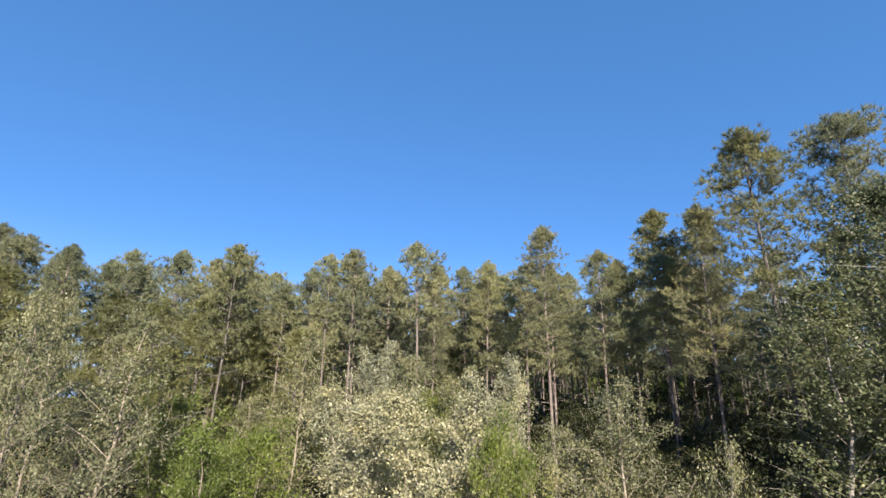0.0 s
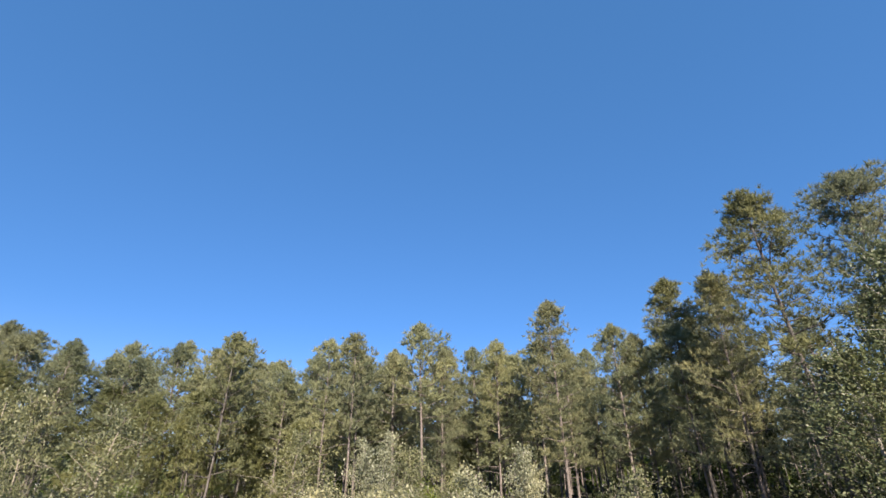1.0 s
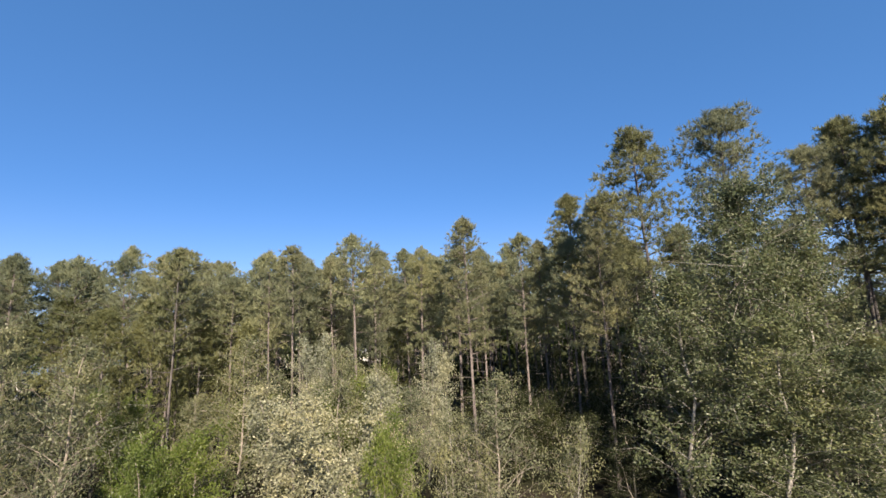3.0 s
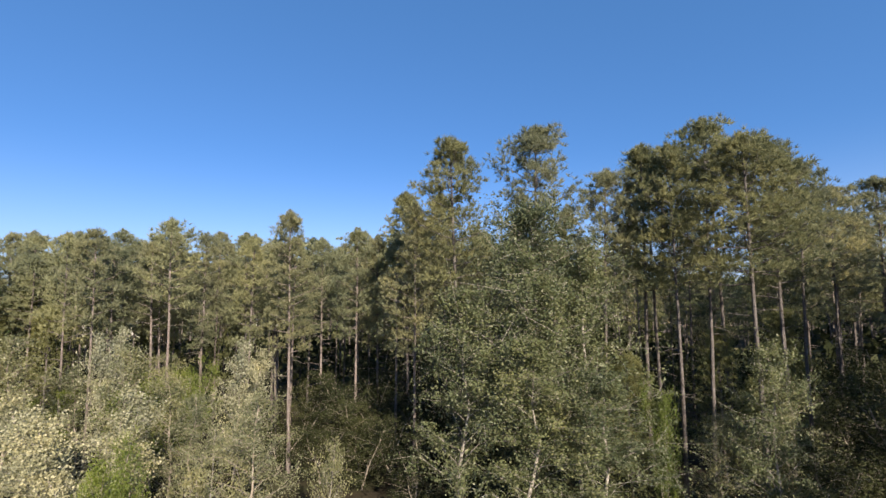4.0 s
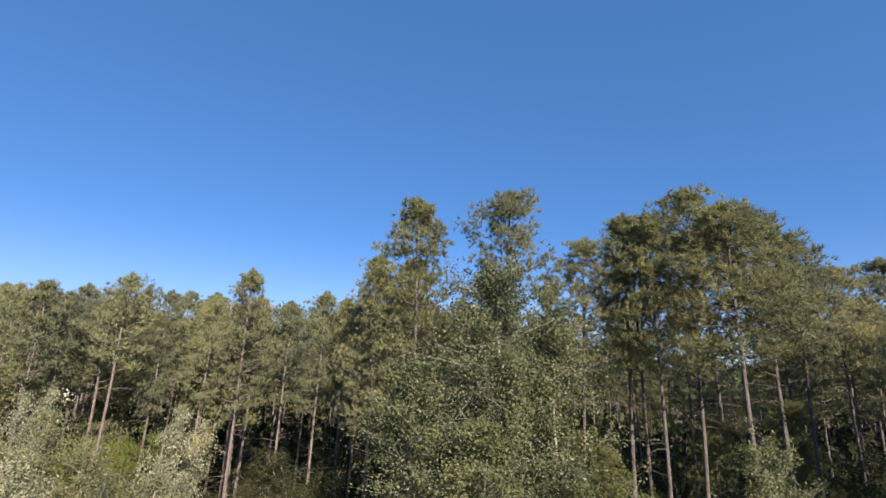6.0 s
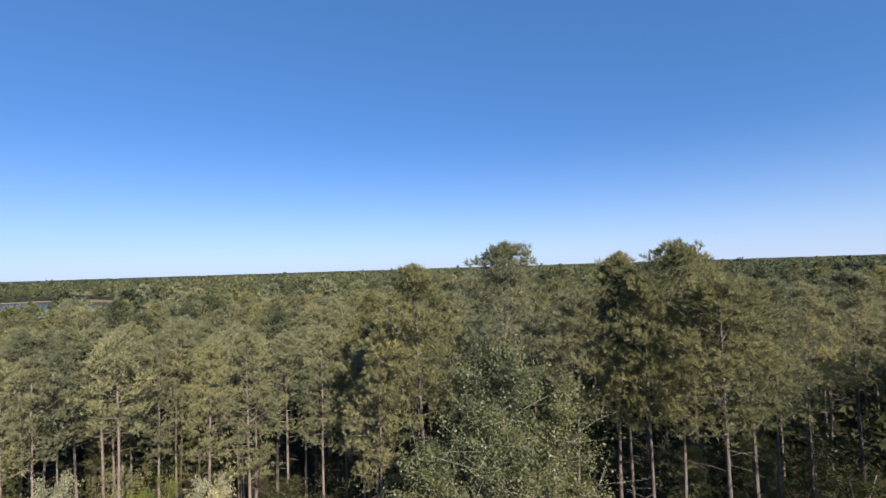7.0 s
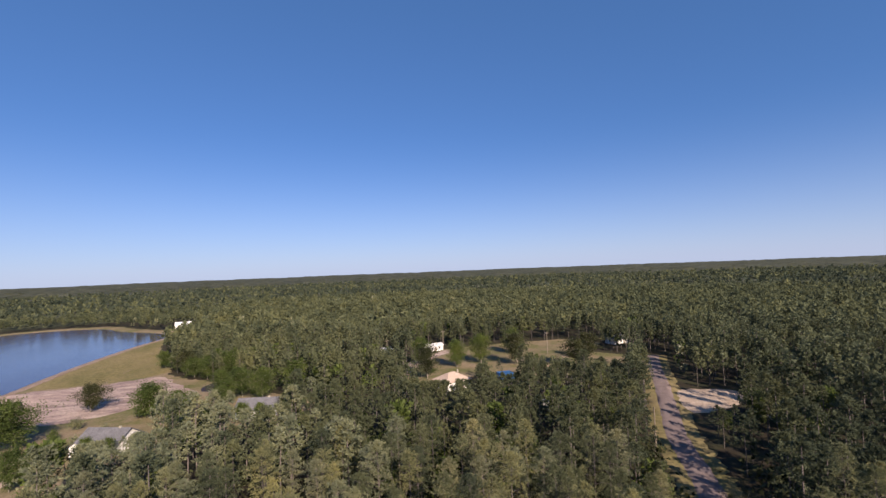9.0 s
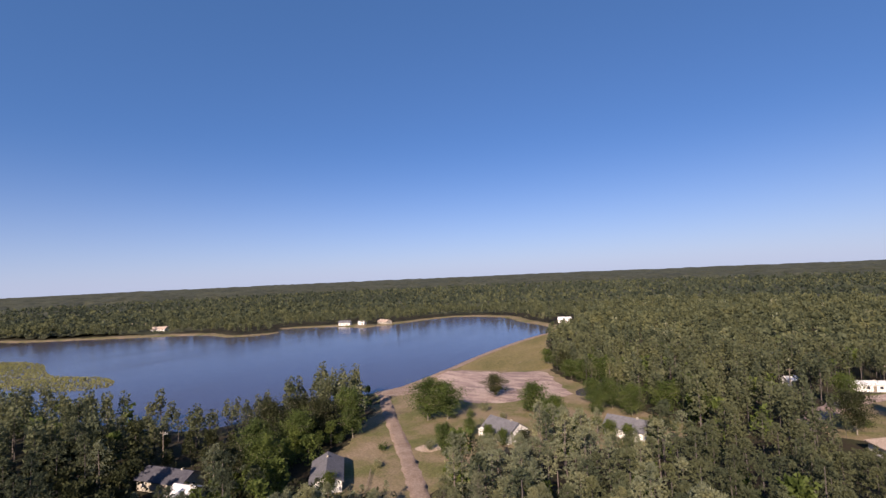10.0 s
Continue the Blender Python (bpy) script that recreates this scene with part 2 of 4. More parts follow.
def tube(points, radii, sides=6):
    """A tapered tube along points, as vertices and quads."""
    points = np.asarray(points, float)
    n = len(points)
    d = unit(np.gradient(points, axis=0))
    ref = np.where(np.abs(d[:, 2:3]) > 0.9, np.array([[1.0, 0, 0]]), np.array([[0, 0, 1.0]]))
    u = unit(np.cross(d, ref))
    w = np.cross(d, u)
    a = np.linspace(0, 2 * np.pi, sides, endpoint=False)
    ring = np.cos(a)[None, :, None] * u[:, None, :] + np.sin(a)[None, :, None] * w[:, None, :]
    v = (points[:, None, :] + ring * np.asarray(radii)[:, None, None]).reshape(-1, 3)
    i = np.arange(n - 1)[:, None] * sides
    j = np.arange(sides)[None, :]
    k = (j + 1) % sides
    q = np.stack([i + j, i + k, i + sides + k, i + sides + j], -1).reshape(-1, 4)
    return v, q


def join(pieces):
    """Joins (vertices, faces) pieces."""
    vs, fs, at = [], [], 0
    for v, f in pieces:
        vs.append(v)
        fs.append(np.asarray(f) + at)
        at += len(v)
    return np.concatenate(vs), np.concatenate(fs)


def blades(rng, centres, axes, count, length, width, spread=0.9):
    """Tufts of needles: count thin triangles that radiate from each centre."""
    c = np.repeat(centres, count, 0)
    a = np.repeat(axes, count, 0)
    d = unit(a * (1 - spread * 0.45) + rng.normal(size=c.shape) * spread * 0.62)
    side = unit(np.cross(d, rng.normal(size=c.shape)))
    ln = length * rng.uniform(0.6, 1.15, (len(c), 1))
    wd = width * rng.uniform(0.7, 1.3, (len(c), 1))
    base = c + d * ln * 0.05
    v = np.stack([base - side * wd / 2, base + side * wd / 2, c + d * ln], 1).reshape(-1, 3)
    return v, np.arange(len(v)).reshape(-1, 3)


def leaf_quads(rng, centres, size, flat=0.5):
    """A small pointed leaf at each centre, turned at random, lying rather flat."""
    n = len(centres)
    normal = unit(rng.normal(size=(n, 3)) + np.array([0, 0, flat]))
    u = unit(np.cross(normal, rng.normal(size=(n, 3))))
    w = np.cross(normal, u)
    s = size * rng.uniform(0.6, 1.3, (n, 1))
    v = np.stack([centres - u * s * 0.62, centres - w * s * 0.36, centres + u * s * 0.62, centres + w * s * 0.36], 1)
    return v.reshape(-1, 3), np.arange(4 * n).reshape(-1, 4)


# ---- trees ----
def pine_shape(seed, h, crown_from, width, limbs, tips, tufts, count, length, blade, dead=6, lean=0.03, sides=7, radius=0.0095, twigs=True, cone=0.0, flat=0.5, spread=0.75):
    """A tall pine: trunk and limbs (vertices, quads) and needles (vertices, triangles)."""
    rng = np.random.default_rng(seed)
    z = np.linspace(0, 1, 11)
    off = np.cumsum(rng.normal(size=(11, 2)) * lean * h * 0.05, 0)
    off -= off[:1]
    axis = np.column_stack([off, z * h])
    r = h * radius * (1 - 0.82 * z) + 0.015
    r[0] *= 1.35
    wood = [tube(axis, r, sides)]
    centres, axes_ = [], []

    def on_axis(s):
        return np.array([np.interp(s, z, axis[:, c]) for c in range(3)])

    for i in range(limbs):
        f = ((i + rng.uniform(0.1, 0.9)) / limbs) ** 0.85
        s = crown_from + (0.985 - crown_from) * f
        ang = i * 2.4 + rng.uniform(-0.5, 0.5)
        shape = (1 - cone) * (0.50 + 0.50 * min(1, f / 0.3)) * (1 - f ** 2.2) ** 0.7 + cone * (0.08 + 0.96 * (1 - f) ** 0.8)
        reach = width * 0.5 * shape * rng.uniform(0.55, 1.05) + 0.10
        rise = rng.uniform(0.0, 0.3) + 0.75 * f
        out = np.array([math.cos(ang), math.sin(ang), 0])
        t = np.linspace(0, 1, 5)[:, None]
        p = on_axis(s) + out * reach * t + np.array([0, 0, 1]) * reach * (rise * t ** 1.4) + rng.normal(size=(5, 3)) * 0.05 * reach * t
        wood.append(tube(p, np.linspace(0.35, 0.08, 5) * h * radius * (1.1 - 0.6 * f), 4))
        for k in range(tips):
            u = 1.0 if k == 0 else rng.uniform(0.35, 0.9)
            q = np.array([np.interp(u, t[:, 0], p[:, c]) for c in range(3)])
            side = np.array([-out[1], out[0], 0]) * (0 if k == 0 else rng.choice([-1, 1]) * rng.uniform(0.25, 0.6) * reach * 0.7)
            e = q + side + np.array([0, 0, rng.uniform(0.05, 0.3)]) * reach * 0.5
            if twigs and k:
                wood.append(tube(np.array([q, (q + e) / 2 + [0, 0, 0.04 * reach], e]), np.array([0.12, 0.08, 0.04]) * h * radius, 3))
            pad = width * 0.15 * rng.uniform(0.7, 1.3) * (1.15 - 0.5 * f)
            dirs = unit(rng.normal(size=(tufts, 3)) + [0, 0, 0.4])
            centres.append(e + dirs * np.array([pad, pad, pad * flat]) * rng.uniform(0.2, 1.0, (tufts, 1)))
            axes_.append(unit(dirs * 0.7 + np.array([0, 0, 0.9]) + out * 0.35))
    for k in range(5):
        top = on_axis(1.0 - 0.018 * k)
        dirs = unit(rng.normal(size=(tufts, 3)) + [0, 0, 0.4])
        centres.append(top + dirs * width * np.array([0.03, 0.03, 0.05]) * (1 + k))
        axes_.append(unit(dirs * 0.6 + [0, 0, 0.9]))
    for i in range(dead):
        s = rng.uniform(min(0.25, crown_from), crown_from + 0.05)
        ang = rng.uniform(0, 6.28)
        ln = rng.uniform(0.4, 1.5)
        o = np.array([math.cos(ang), math.sin(ang), rng.uniform(-0.25, 0.2)])
        b = on_axis(s)
        wood.append(tube(np.array([b, b + o * ln * 0.5, b + o * ln + [0, 0, -0.1 * ln]]), np.array([0.2, 0.13, 0.05]) * h * radius, 4))
    wv, wq = join(wood)
    cv, ct = blades(rng, np.concatenate(centres), np.concatenate(axes_), count, length, blade, spread)
    fit_z = h / np.sort(cv[:, 2])[-24]
    wv[:, 2] *= fit_z
    cv[:, 2] *= fit_z
    return (wv, wq), (cv, ct)


def leafy_shape(seed, h, width, limbs, twigs, leaves, size, base=0.12, stems=1, radius=0.011, spread=0.28, droop=0.0, top_pull=0.75, cone=0.0):
    """A broadleaf tree or shrub: stems, limbs and twigs (vertices, quads) and leaves (vertices, quads)."""
    rng = np.random.default_rng(seed)
    wood, centres = [], []
    for k in range(stems):
        a0 = rng.uniform(0, 6.28)
        tilt = 0 if stems == 1 else rng.uniform(0.12, 0.42)
        hh = h * (1 if k == 0 else rng.uniform(0.65, 0.95))
        z = np.linspace(0, 1, 7)
        bend = np.cumsum(rng.normal(size=(7, 2)) * 0.018 * hh, 0)
        axis = np.column_stack([bend[:, 0] + math.cos(a0) * tilt * hh * z, bend[:, 1] + math.sin(a0) * tilt * hh * z, z * hh * 0.97])
        axis[:, :2] -= axis[0, :2]
        wood.append(tube(axis, hh * radius * (1 - 0.86 * z) + 0.008, 6))
        for i in range(limbs):
            f = (i + rng.uniform(0, 1)) / limbs
            s = base + (0.97 - base) * f
            ang = i * 2.4 + rng.uniform(-0.6, 0.6)
            prof = (1 - cone) * math.sin(math.pi * (0.16 + 0.80 * f ** top_pull)) ** 0.8 + cone * min(1, 0.55 + 2.2 * f) * (1 - f) ** 0.7
            reach = width * 0.5 * (0.2 + 0.8 * prof) * rng.uniform(0.55, 1.1) / (1 if stems == 1 else 1.5)
            out = np.array([math.cos(ang), math.sin(ang), 0])
            o = np.array([np.interp(s, z, axis[:, c]) for c in range(3)])
            t = np.linspace(0, 1, 4)[:, None]
            rise = rng.uniform(0.35, 0.9) - droop
            p = o + out * reach * t + np.array([0, 0, 1]) * reach * rise * t ** 0.8 + rng.normal(size=(4, 3)) * 0.06 * reach * t
            wood.append(tube(p, np.linspace(0.26, 0.05, 4) * hh * radius * (1.1 - 0.6 * f), 4))
            for _ in range(twigs):
                u = rng.uniform(0.12, 1.0)
                q = np.array([np.interp(u, t[:, 0], p[:, c]) for c in range(3)])
                e = q + rng.normal(size=3) * [1, 1, 0.7] * spread * reach + [0, 0, 0.10 * reach]
                wood.append(tube(np.array([q, e]), np.array([0.10, 0.03]) * hh * radius, 3))
                m = max(2, int(leaves * rng.uniform(0.4, 1.6)))
                g = rng.uniform(0.0, 1.15, (m, 1)) ** 0.85
                centres.append(q + (e - q) * g + rng.normal(size=(m, 3)) * size * 1.7)
    c = np.concatenate(centres)
    return join(wood), leaf_quads(rng, c[c[:, 2] > 0.15], size)


def tree_thing(name, wood, crown, bark, leaf, label, category, group, tris=True):
    root = new(name)
    root.empty_display_size = 0.5
    part("trunk", mesh_from(name + "_trunk", wood[0], quads=wood[1], mats=[bark], smooth=True), root)
    part("crown", mesh_from(name + "_crown", crown[0], tris=crown[1] if tris else None, quads=None if tris else crown[1], mats=[leaf]), root)
    return tagged(root, label, category, group)


def stand(x, y, turn=0.0, size=1.0, wide=None, lean=0.0, z=0.0):
    """The pose of a tree at (x, y)."""
    w = size if wide is None else wide
    return pose(x, y, z, lean * 0.7, lean, turn) @ Matrix.Diagonal((w, w, size, 1))


# ---- the plan ----
LAKE = np.array([(-420, 40), (-330, 70), (-250, 88), (-190, 100), (-140, 108), (-123, 118), (-117, 136), (-110, 155), (-101, 172), (-94, 188),
                 (-89, 214), (-89, 258), (-85, 315), (-77, 362), (-76, 388), (-100, 415), (-132, 444), (-164, 480), (-222, 478), (-250, 408), (-266, 374),
                 (-302, 376), (-349, 352), (-326, 317), (-355, 290), (-405, 293), (-480, 255), (-560, 212), (-640, 190), (-660, 120), (-560, 60)], float)
YARD = np.array([(-105, 180), (-92, 167), (-80, 148), (-70, 123), (-65, 111), (-52, 93), (-34, 99), (-28, 118), (-24, 133), (-16, 141), (0, 147), (14, 154), (21, 168),
                 (12, 181), (-4, 190), (-10, 200), (-20, 214), (-40, 236), (-46, 262), (-58, 292), (-70, 332), (-68, 366), (-73, 372), (-80, 316), (-85, 258), (-86, 216), (-93, 192)], float)
FIELD = np.array([(52, 194), (60, 214), (76, 234), (100, 240), (150, 238), (158, 218), (140, 206), (152, 186), (158, 176), (134, 165), (108, 166), (86, 178), (68, 178), (54, 180)], float)
LOT = np.array([(121, 128), (128, 135), (143, 128), (138, 119), (125, 114), (116, 116)], float)
ROAD = np.array([(72, 60), (84, 77), (91, 88), (100, 103), (109, 115), (125, 136), (148, 167), (160, 182)], float)
TRACK = np.array([(-20, 90), (-35, 107), (-50, 124), (-70, 146), (-89, 168), (-96, 180)], float)
CREST = np.array([(-94, 180), (-90, 194), (-85.5, 216), (-85.5, 258), (-81.5, 315), (-73.5, 362), (-72, 392)], float)
HOME = np.array([16.6, 13.5])


def inside(poly, p):
    """How far points lie inside a closed outline (negative: outside)."""
    a, b = poly, np.roll(poly, -1, 0)
    d = np.full(len(p), 1e9)
    odd = np.zeros(len(p), bool)
    for (x0, y0), (x1, y1) in zip(a, b):
        ex, ey = x1 - x0, y1 - y0
        t = np.clip(((p[:, 0] - x0) * ex + (p[:, 1] - y0) * ey) / (ex * ex + ey * ey), 0, 1)
        d = np.minimum(d, np.hypot(p[:, 0] - x0 - t * ex, p[:, 1] - y0 - t * ey))
        if y0 != y1:
            cross = ((y0 > p[:, 1]) != (y1 > p[:, 1])) & (p[:, 0] < (x1 - x0) * (p[:, 1] - y0) / (y1 - y0) + x0)
            odd ^= cross
    return np.where(odd, d, -d)


def from_line(line, p):
    d = np.full(len(p), 1e9)
    for (x0, y0), (x1, y1) in zip(line[:-1], line[1:]):
        ex, ey = x1 - x0, y1 - y0
        t = np.clip(((p[:, 0] - x0) * ex + (p[:, 1] - y0) * ey) / (ex * ex + ey * ey), 0, 1)
        d = np.minimum(d, np.hypot(p[:, 0] - x0 - t * ex, p[:, 1] - y0 - t * ey))
    return d


def smooth_line(line, n=10, closed=False):
    """A Catmull-Rom curve through the points."""
    line = np.asarray(line, float)
    m = len(line)
    out = []
    for i in range(m if closed else m - 1):
        if closed:
            p0, p1, p2, p3 = (line[(i + k) % m] for k in (-1, 0, 1, 2))
        else:
            p0, p1, p2, p3 = line[max(i - 1, 0)], line[i], line[i + 1], line[min(i + 2, m - 1)]
        t = np.linspace(0, 1, n, endpoint=False)[:, None]
        out.append(0.5 * (2 * p1 + (p2 - p0) * t + (2 * p0 - 5 * p1 + 4 * p2 - p3) * t ** 2 + (3 * p1 - p0 - 3 * p2 + p3) * t ** 3))
    if not closed:
        out.append(line[-1:])
    return np.concatenate(out)


LAKE_S = smooth_line(LAKE, 5, True)


def height(p):
    """The ground: flat woods, the lake's basin, the dam's bank."""
    s = inside(LAKE_S, p)
    z = -2.2 * np.clip((s + 1.5) / 6, 0, 1)
    c = from_line(CREST, p)
    bank = np.where(s > 0, np.clip(1 - c / 5, 0, 1), np.clip(1 - (c - 2.0) / 22, 0, 1))
    fade = np.clip((p[:, 1] - 186) / 25, 0, 1)
    return z + 1.8 * bank * fade + 0.10 * np.sin(p[:, 0] * 0.31) * np.sin(p[:, 1] * 0.27 + 1) * (s < -8)


def axis_steps(lo, hi, step, edge):
    core = np.arange(lo, hi + step, step)
    far, s = [], step
    while not far or far[-1] < edge:
        s *= 1.25
        far.append((far[-1] if far else 0) + s)
    far = np.array(far)
    return np.concatenate([lo - far[::-1], core, core[-1] + far])


# ---- ground and water ----
gx = axis_steps(-460, 190, 4.0, 4400)
gy = axis_steps(-20, 500, 4.0, 4400)
GX, GY = np.meshgrid(gx, gy)
gp = np.column_stack([GX.ravel(), GY.ravel()])
gv = np.column_stack([gp, height(gp)])
nx, ny = len(gx), len(gy)
gi = (np.arange(ny - 1)[:, None] * nx + np.arange(nx - 1)[None, :]).ravel()
gq = np.column_stack([gi, gi + 1, gi + nx + 1, gi + nx])
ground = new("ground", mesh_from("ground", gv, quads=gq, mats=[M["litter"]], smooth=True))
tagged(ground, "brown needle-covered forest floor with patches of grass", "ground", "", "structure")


def sheet(name, outline, mat, label, category, lift=0.05, step=3.0, seed=1, rough_edge=0.8):
    """A patch of another ground that lies on the ground and follows it."""
    rng = np.random.default_rng(seed)
    o = smooth_line(outline, 8, True)
    o = o + rng.normal(size=o.shape) * rough_edge
    lo, hi = o.min(0), o.max(0)
    xs, ys = np.arange(lo[0], hi[0] + step, step), np.arange(lo[1], hi[1] + step, step)
    X, Y = np.meshgrid(xs, ys)
    p = np.column_stack([X.ravel(), Y.ravel()])
    s = inside(o, p)
    ok = s > -step * 1.6
    z = height(p) + lift * np.clip(s / step, -1.6, 1)
    w = len(xs)
    i = (np.arange(len(ys) - 1)[:, None] * w + np.arange(w - 1)[None, :]).ravel()
    q = np.column_stack([i, i + 1, i + w + 1, i + w])
    q = q[ok[q].all(1)]
    ob = new(name, mesh_from(name, np.column_stack([p, z]), quads=q, mats=[mat], smooth=True))
    return tagged(ob, label, category, "", "structure")


def strip(name, line, width, mat, label, category, lift=0.06, wobble=0.25, seed=3, n=12):
    """A road: a gently cambered band with uneven edges."""
    rng = np.random.default_rng(seed)
    c = smooth_line(line, n)
    d = unit(np.gradient(c, axis=0))
    side = np.column_stack([d[:, 1], -d[:, 0]])
    rows = []
    for f in (-0.5, -0.46, -0.2, 0.2, 0.46, 0.5):
        e = c + side * (width * f + (rng.normal(size=(len(c), 1)) * wobble if abs(f) > 0.4 else 0))
        rows.append(np.column_stack([e, height(e) + (lift - 0.12 if abs(f) == 0.5 else lift + (0.05 if abs(f) < 0.3 else 0))]))
    v = np.stack(rows, 1).reshape(-1, 3)
    i = (np.arange(len(c) - 1)[:, None] * 6 + np.arange(5)[None, :]).ravel()
    ob = new(name, mesh_from(name, v, quads=np.column_stack([i, i + 1, i + 7, i + 6]), mats=[mat], smooth=True))
    return tagged(ob, label, category, "", "structure")


bm = bmesh.new()
lo, hi = LAKE.min(0) - 8, LAKE.max(0) + 8
f = bm.faces.new([bm.verts.new((x, y, -0.35)) for x, y in ((lo[0], lo[1]), (hi[0], lo[1]), (hi[0], hi[1]), (lo[0], hi[1]))])
me = bpy.data.meshes.new("lake")
bm.to_mesh(me)
bm.free()
me.materials.append(M["water"])
lake = tagged(new("water", me), "dark blue lake with a faintly rippled surface", "lake", "", "structure")

sheet("yard_ground", YARD, M["yard"], "green and tan yard grass around the houses", "grass", 0.05, 3.0, 1)
sheet("field_ground", FIELD, M["yard"], "mown field of green and tan grass", "grass", 0.05, 3.0, 2)
sheet("dam_ground", [(-83, 219), (-85, 258), (-81, 315), (-74, 362), (-68, 362), (-70, 330), (-58, 290), (-48, 262), (-44, 238), (-74, 221)], M["slope"],
      "grassy outer slope of the earth dam", "dam", 0.10, 3.0, 3, 0.5)
sheet("clay_ground", [(-88, 205), (-76, 219), (-45, 234), (-29, 212), (-21, 196), (-31, 186), (-48, 174), (-61, 176)], M["clay"],
      "bare pinkish clay with eroded streaks below the dam", "clay", 0.14, 2.0, 4, 0.9)
sheet("pond_water", [(-20, 198), (-21, 205), (-17.5, 211), (-12, 212), (-10, 205), (-12, 198.5), (-16, 196.5)], M["water"], "small dark pond beside the bare clay", "pond", 0.10, 0.75, 10, 0.15)
sheet("ramp_ground", [(-103, 177), (-98, 188), (-89, 200), (-79, 190), (-82, 176), (-92, 170)], M["dirt"], "sandy boat ramp at the lake", "ramp", 0.16, 1.5, 5, 0.4)
sheet("lot_ground", LOT, M["sand"], "bare pale sand lot beside the road", "lot", 0.08, 1.5, 6, 0.5)
sheet("sand_patch_ground", [(-49, 127), (-45, 133), (-40, 131), (-44, 125)], M["sand"], "pale sand patch by the dirt road", "sand", 0.1, 1.0, 7, 0.3)
sheet("clearing_ground", [(5, 10), (7.5, 26), (11.5, 32.5), (13.5, 36), (16, 34), (19, 30), (28, 16), (18, 5)], M["straw"],
      "straw-coloured clearing with leaves and thin grass", "clearing", 0.12, 0.5, 8, 0.35)
sheet("driveway_ground", [(48, 190), (56, 208), (68, 224), (82, 236), (86, 231), (72, 218), (60, 200), (53, 188)], M["clay"], "reddish dirt driveway", "driveway", 0.10, 1.5, 9, 0.4)
strip("road_shoulder", ROAD, 11.0, M["slope"], "tan grassy shoulder of the paved road", "shoulder", 0.05, 0.5, 1)
strip("road", ROAD, 5.0, M["asphalt"], "worn reddish grey paved road", "road", 0.10, 0.10, 2)
strip("dirt_road", TRACK, 4.6, M["dirt"], "pinkish dirt road that leads to the lake", "road", 0.10, 0.25, 3)
strip("dam_road", CREST[1:], 3.6, M["dirt"], "dirt track along the crest of the dam", "track", 0.12, 0.25, 4)
sheet("shore_ground", [(-74, 390), (-100, 413), (-132, 441), (-164, 476), (-222, 474), (-248, 406), (-264, 370), (-302, 372), (-350, 350), (-356, 362), (-302, 398), (-268, 402), (-258, 430), (-226, 492), (-160, 496), (-126, 458), (-96, 428), (-66, 402)],
      M["yard"], "tan grassy bank on the far shore", "bank", 0.10, 3.0, 11, 0.8)
sheet("shore_bank_ground", [(-326, 319), (-355, 288), (-405, 290), (-480, 252), (-560, 209), (-640, 187), (-650, 204), (-560, 226), (-490, 276), (-410, 306), (-360, 300), (-332, 330)],
      M["yard"], "tan grassy bank on the far shore", "bank", 0.10, 3.0, 12, 0.8)



# ---- forest ----
def grid_points(rng, lo, hi, step):
    xs, ys = np.arange(lo[0], hi[0], step), np.arange(lo[1], hi[1], step)
    X, Y = np.meshgrid(xs, ys)
    X = X + (np.arange(len(ys)) % 2)[:, None] * step * 0.5
    p = np.column_stack([X.ravel(), Y.ravel()])
    return p + rng.uniform(-0.45, 0.45, p.shape) * step


HOUSES = [(-57, 101, 12), (-29, 146, 11), (4, 160, 9), (-90, 82, 10), (65, 167, 10), (75, 238, 9), (53, 237, 4), (134, 102, 9), (166, 215, 7),
          (-85, 438, 12), (-300, 388, 16), (-555, 318, 16), (-486, 302, 10), (-628, 318, 14), (86, 133, 6), (86, 170, 5), (-103, 88, 4), (-264, 406, 12)]


def wooded(p, gap=4.0):
    """Where trees may stand."""
    ok = inside(LAKE_S, p) < -gap - 2
    ok &= inside(YARD, p) < -1.0
    ok &= inside(FIELD, p) < -1.0
    ok &= inside(LOT, p) < -2.2
    ok &= np.hypot(p[:, 0] + 15.5, p[:, 1] - 204) > 9.0
    ok &= (from_line(ROAD, p) > 4.6) & (from_line(ROAD + [2.5, -2], p) > 4.6)
    ok &= (np.abs(p[:, 0] - 119) > 9) | (np.abs(p[:, 1] - 112) > 8)
    ok &= from_line(TRACK, p) > 5.0
    for x, y, r in HOUSES:
        ok &= np.hypot(p[:, 0] - x, p[:, 1] - y) > r * 0.85
    return ok


OPEN = [(x, y, r, 39) for x, y, r in [(65, 167, 10), (60, 172, 8), (86, 170, 6)] + HOUSES[:4] + HOUSES[5:7] + HOUSES[9:14] + [(121, 121, 9), (100, 205, 24), (132, 185, 16), (74, 200, 16)]]
OPEN += [(84, 78, 6, 24), (91, 88, 6, 24), (97, 98, 6, 24), (104, 108, 6, 26), (112, 119, 7, 28), (124, 124, 9, 26), (132, 124, 10, 26), (-50, 184, 8, 34), (-45, 125, 8, 36), (-46, 106, 9, 28), (-38, 112, 6, 32), (-33, 104, 6, 26)]


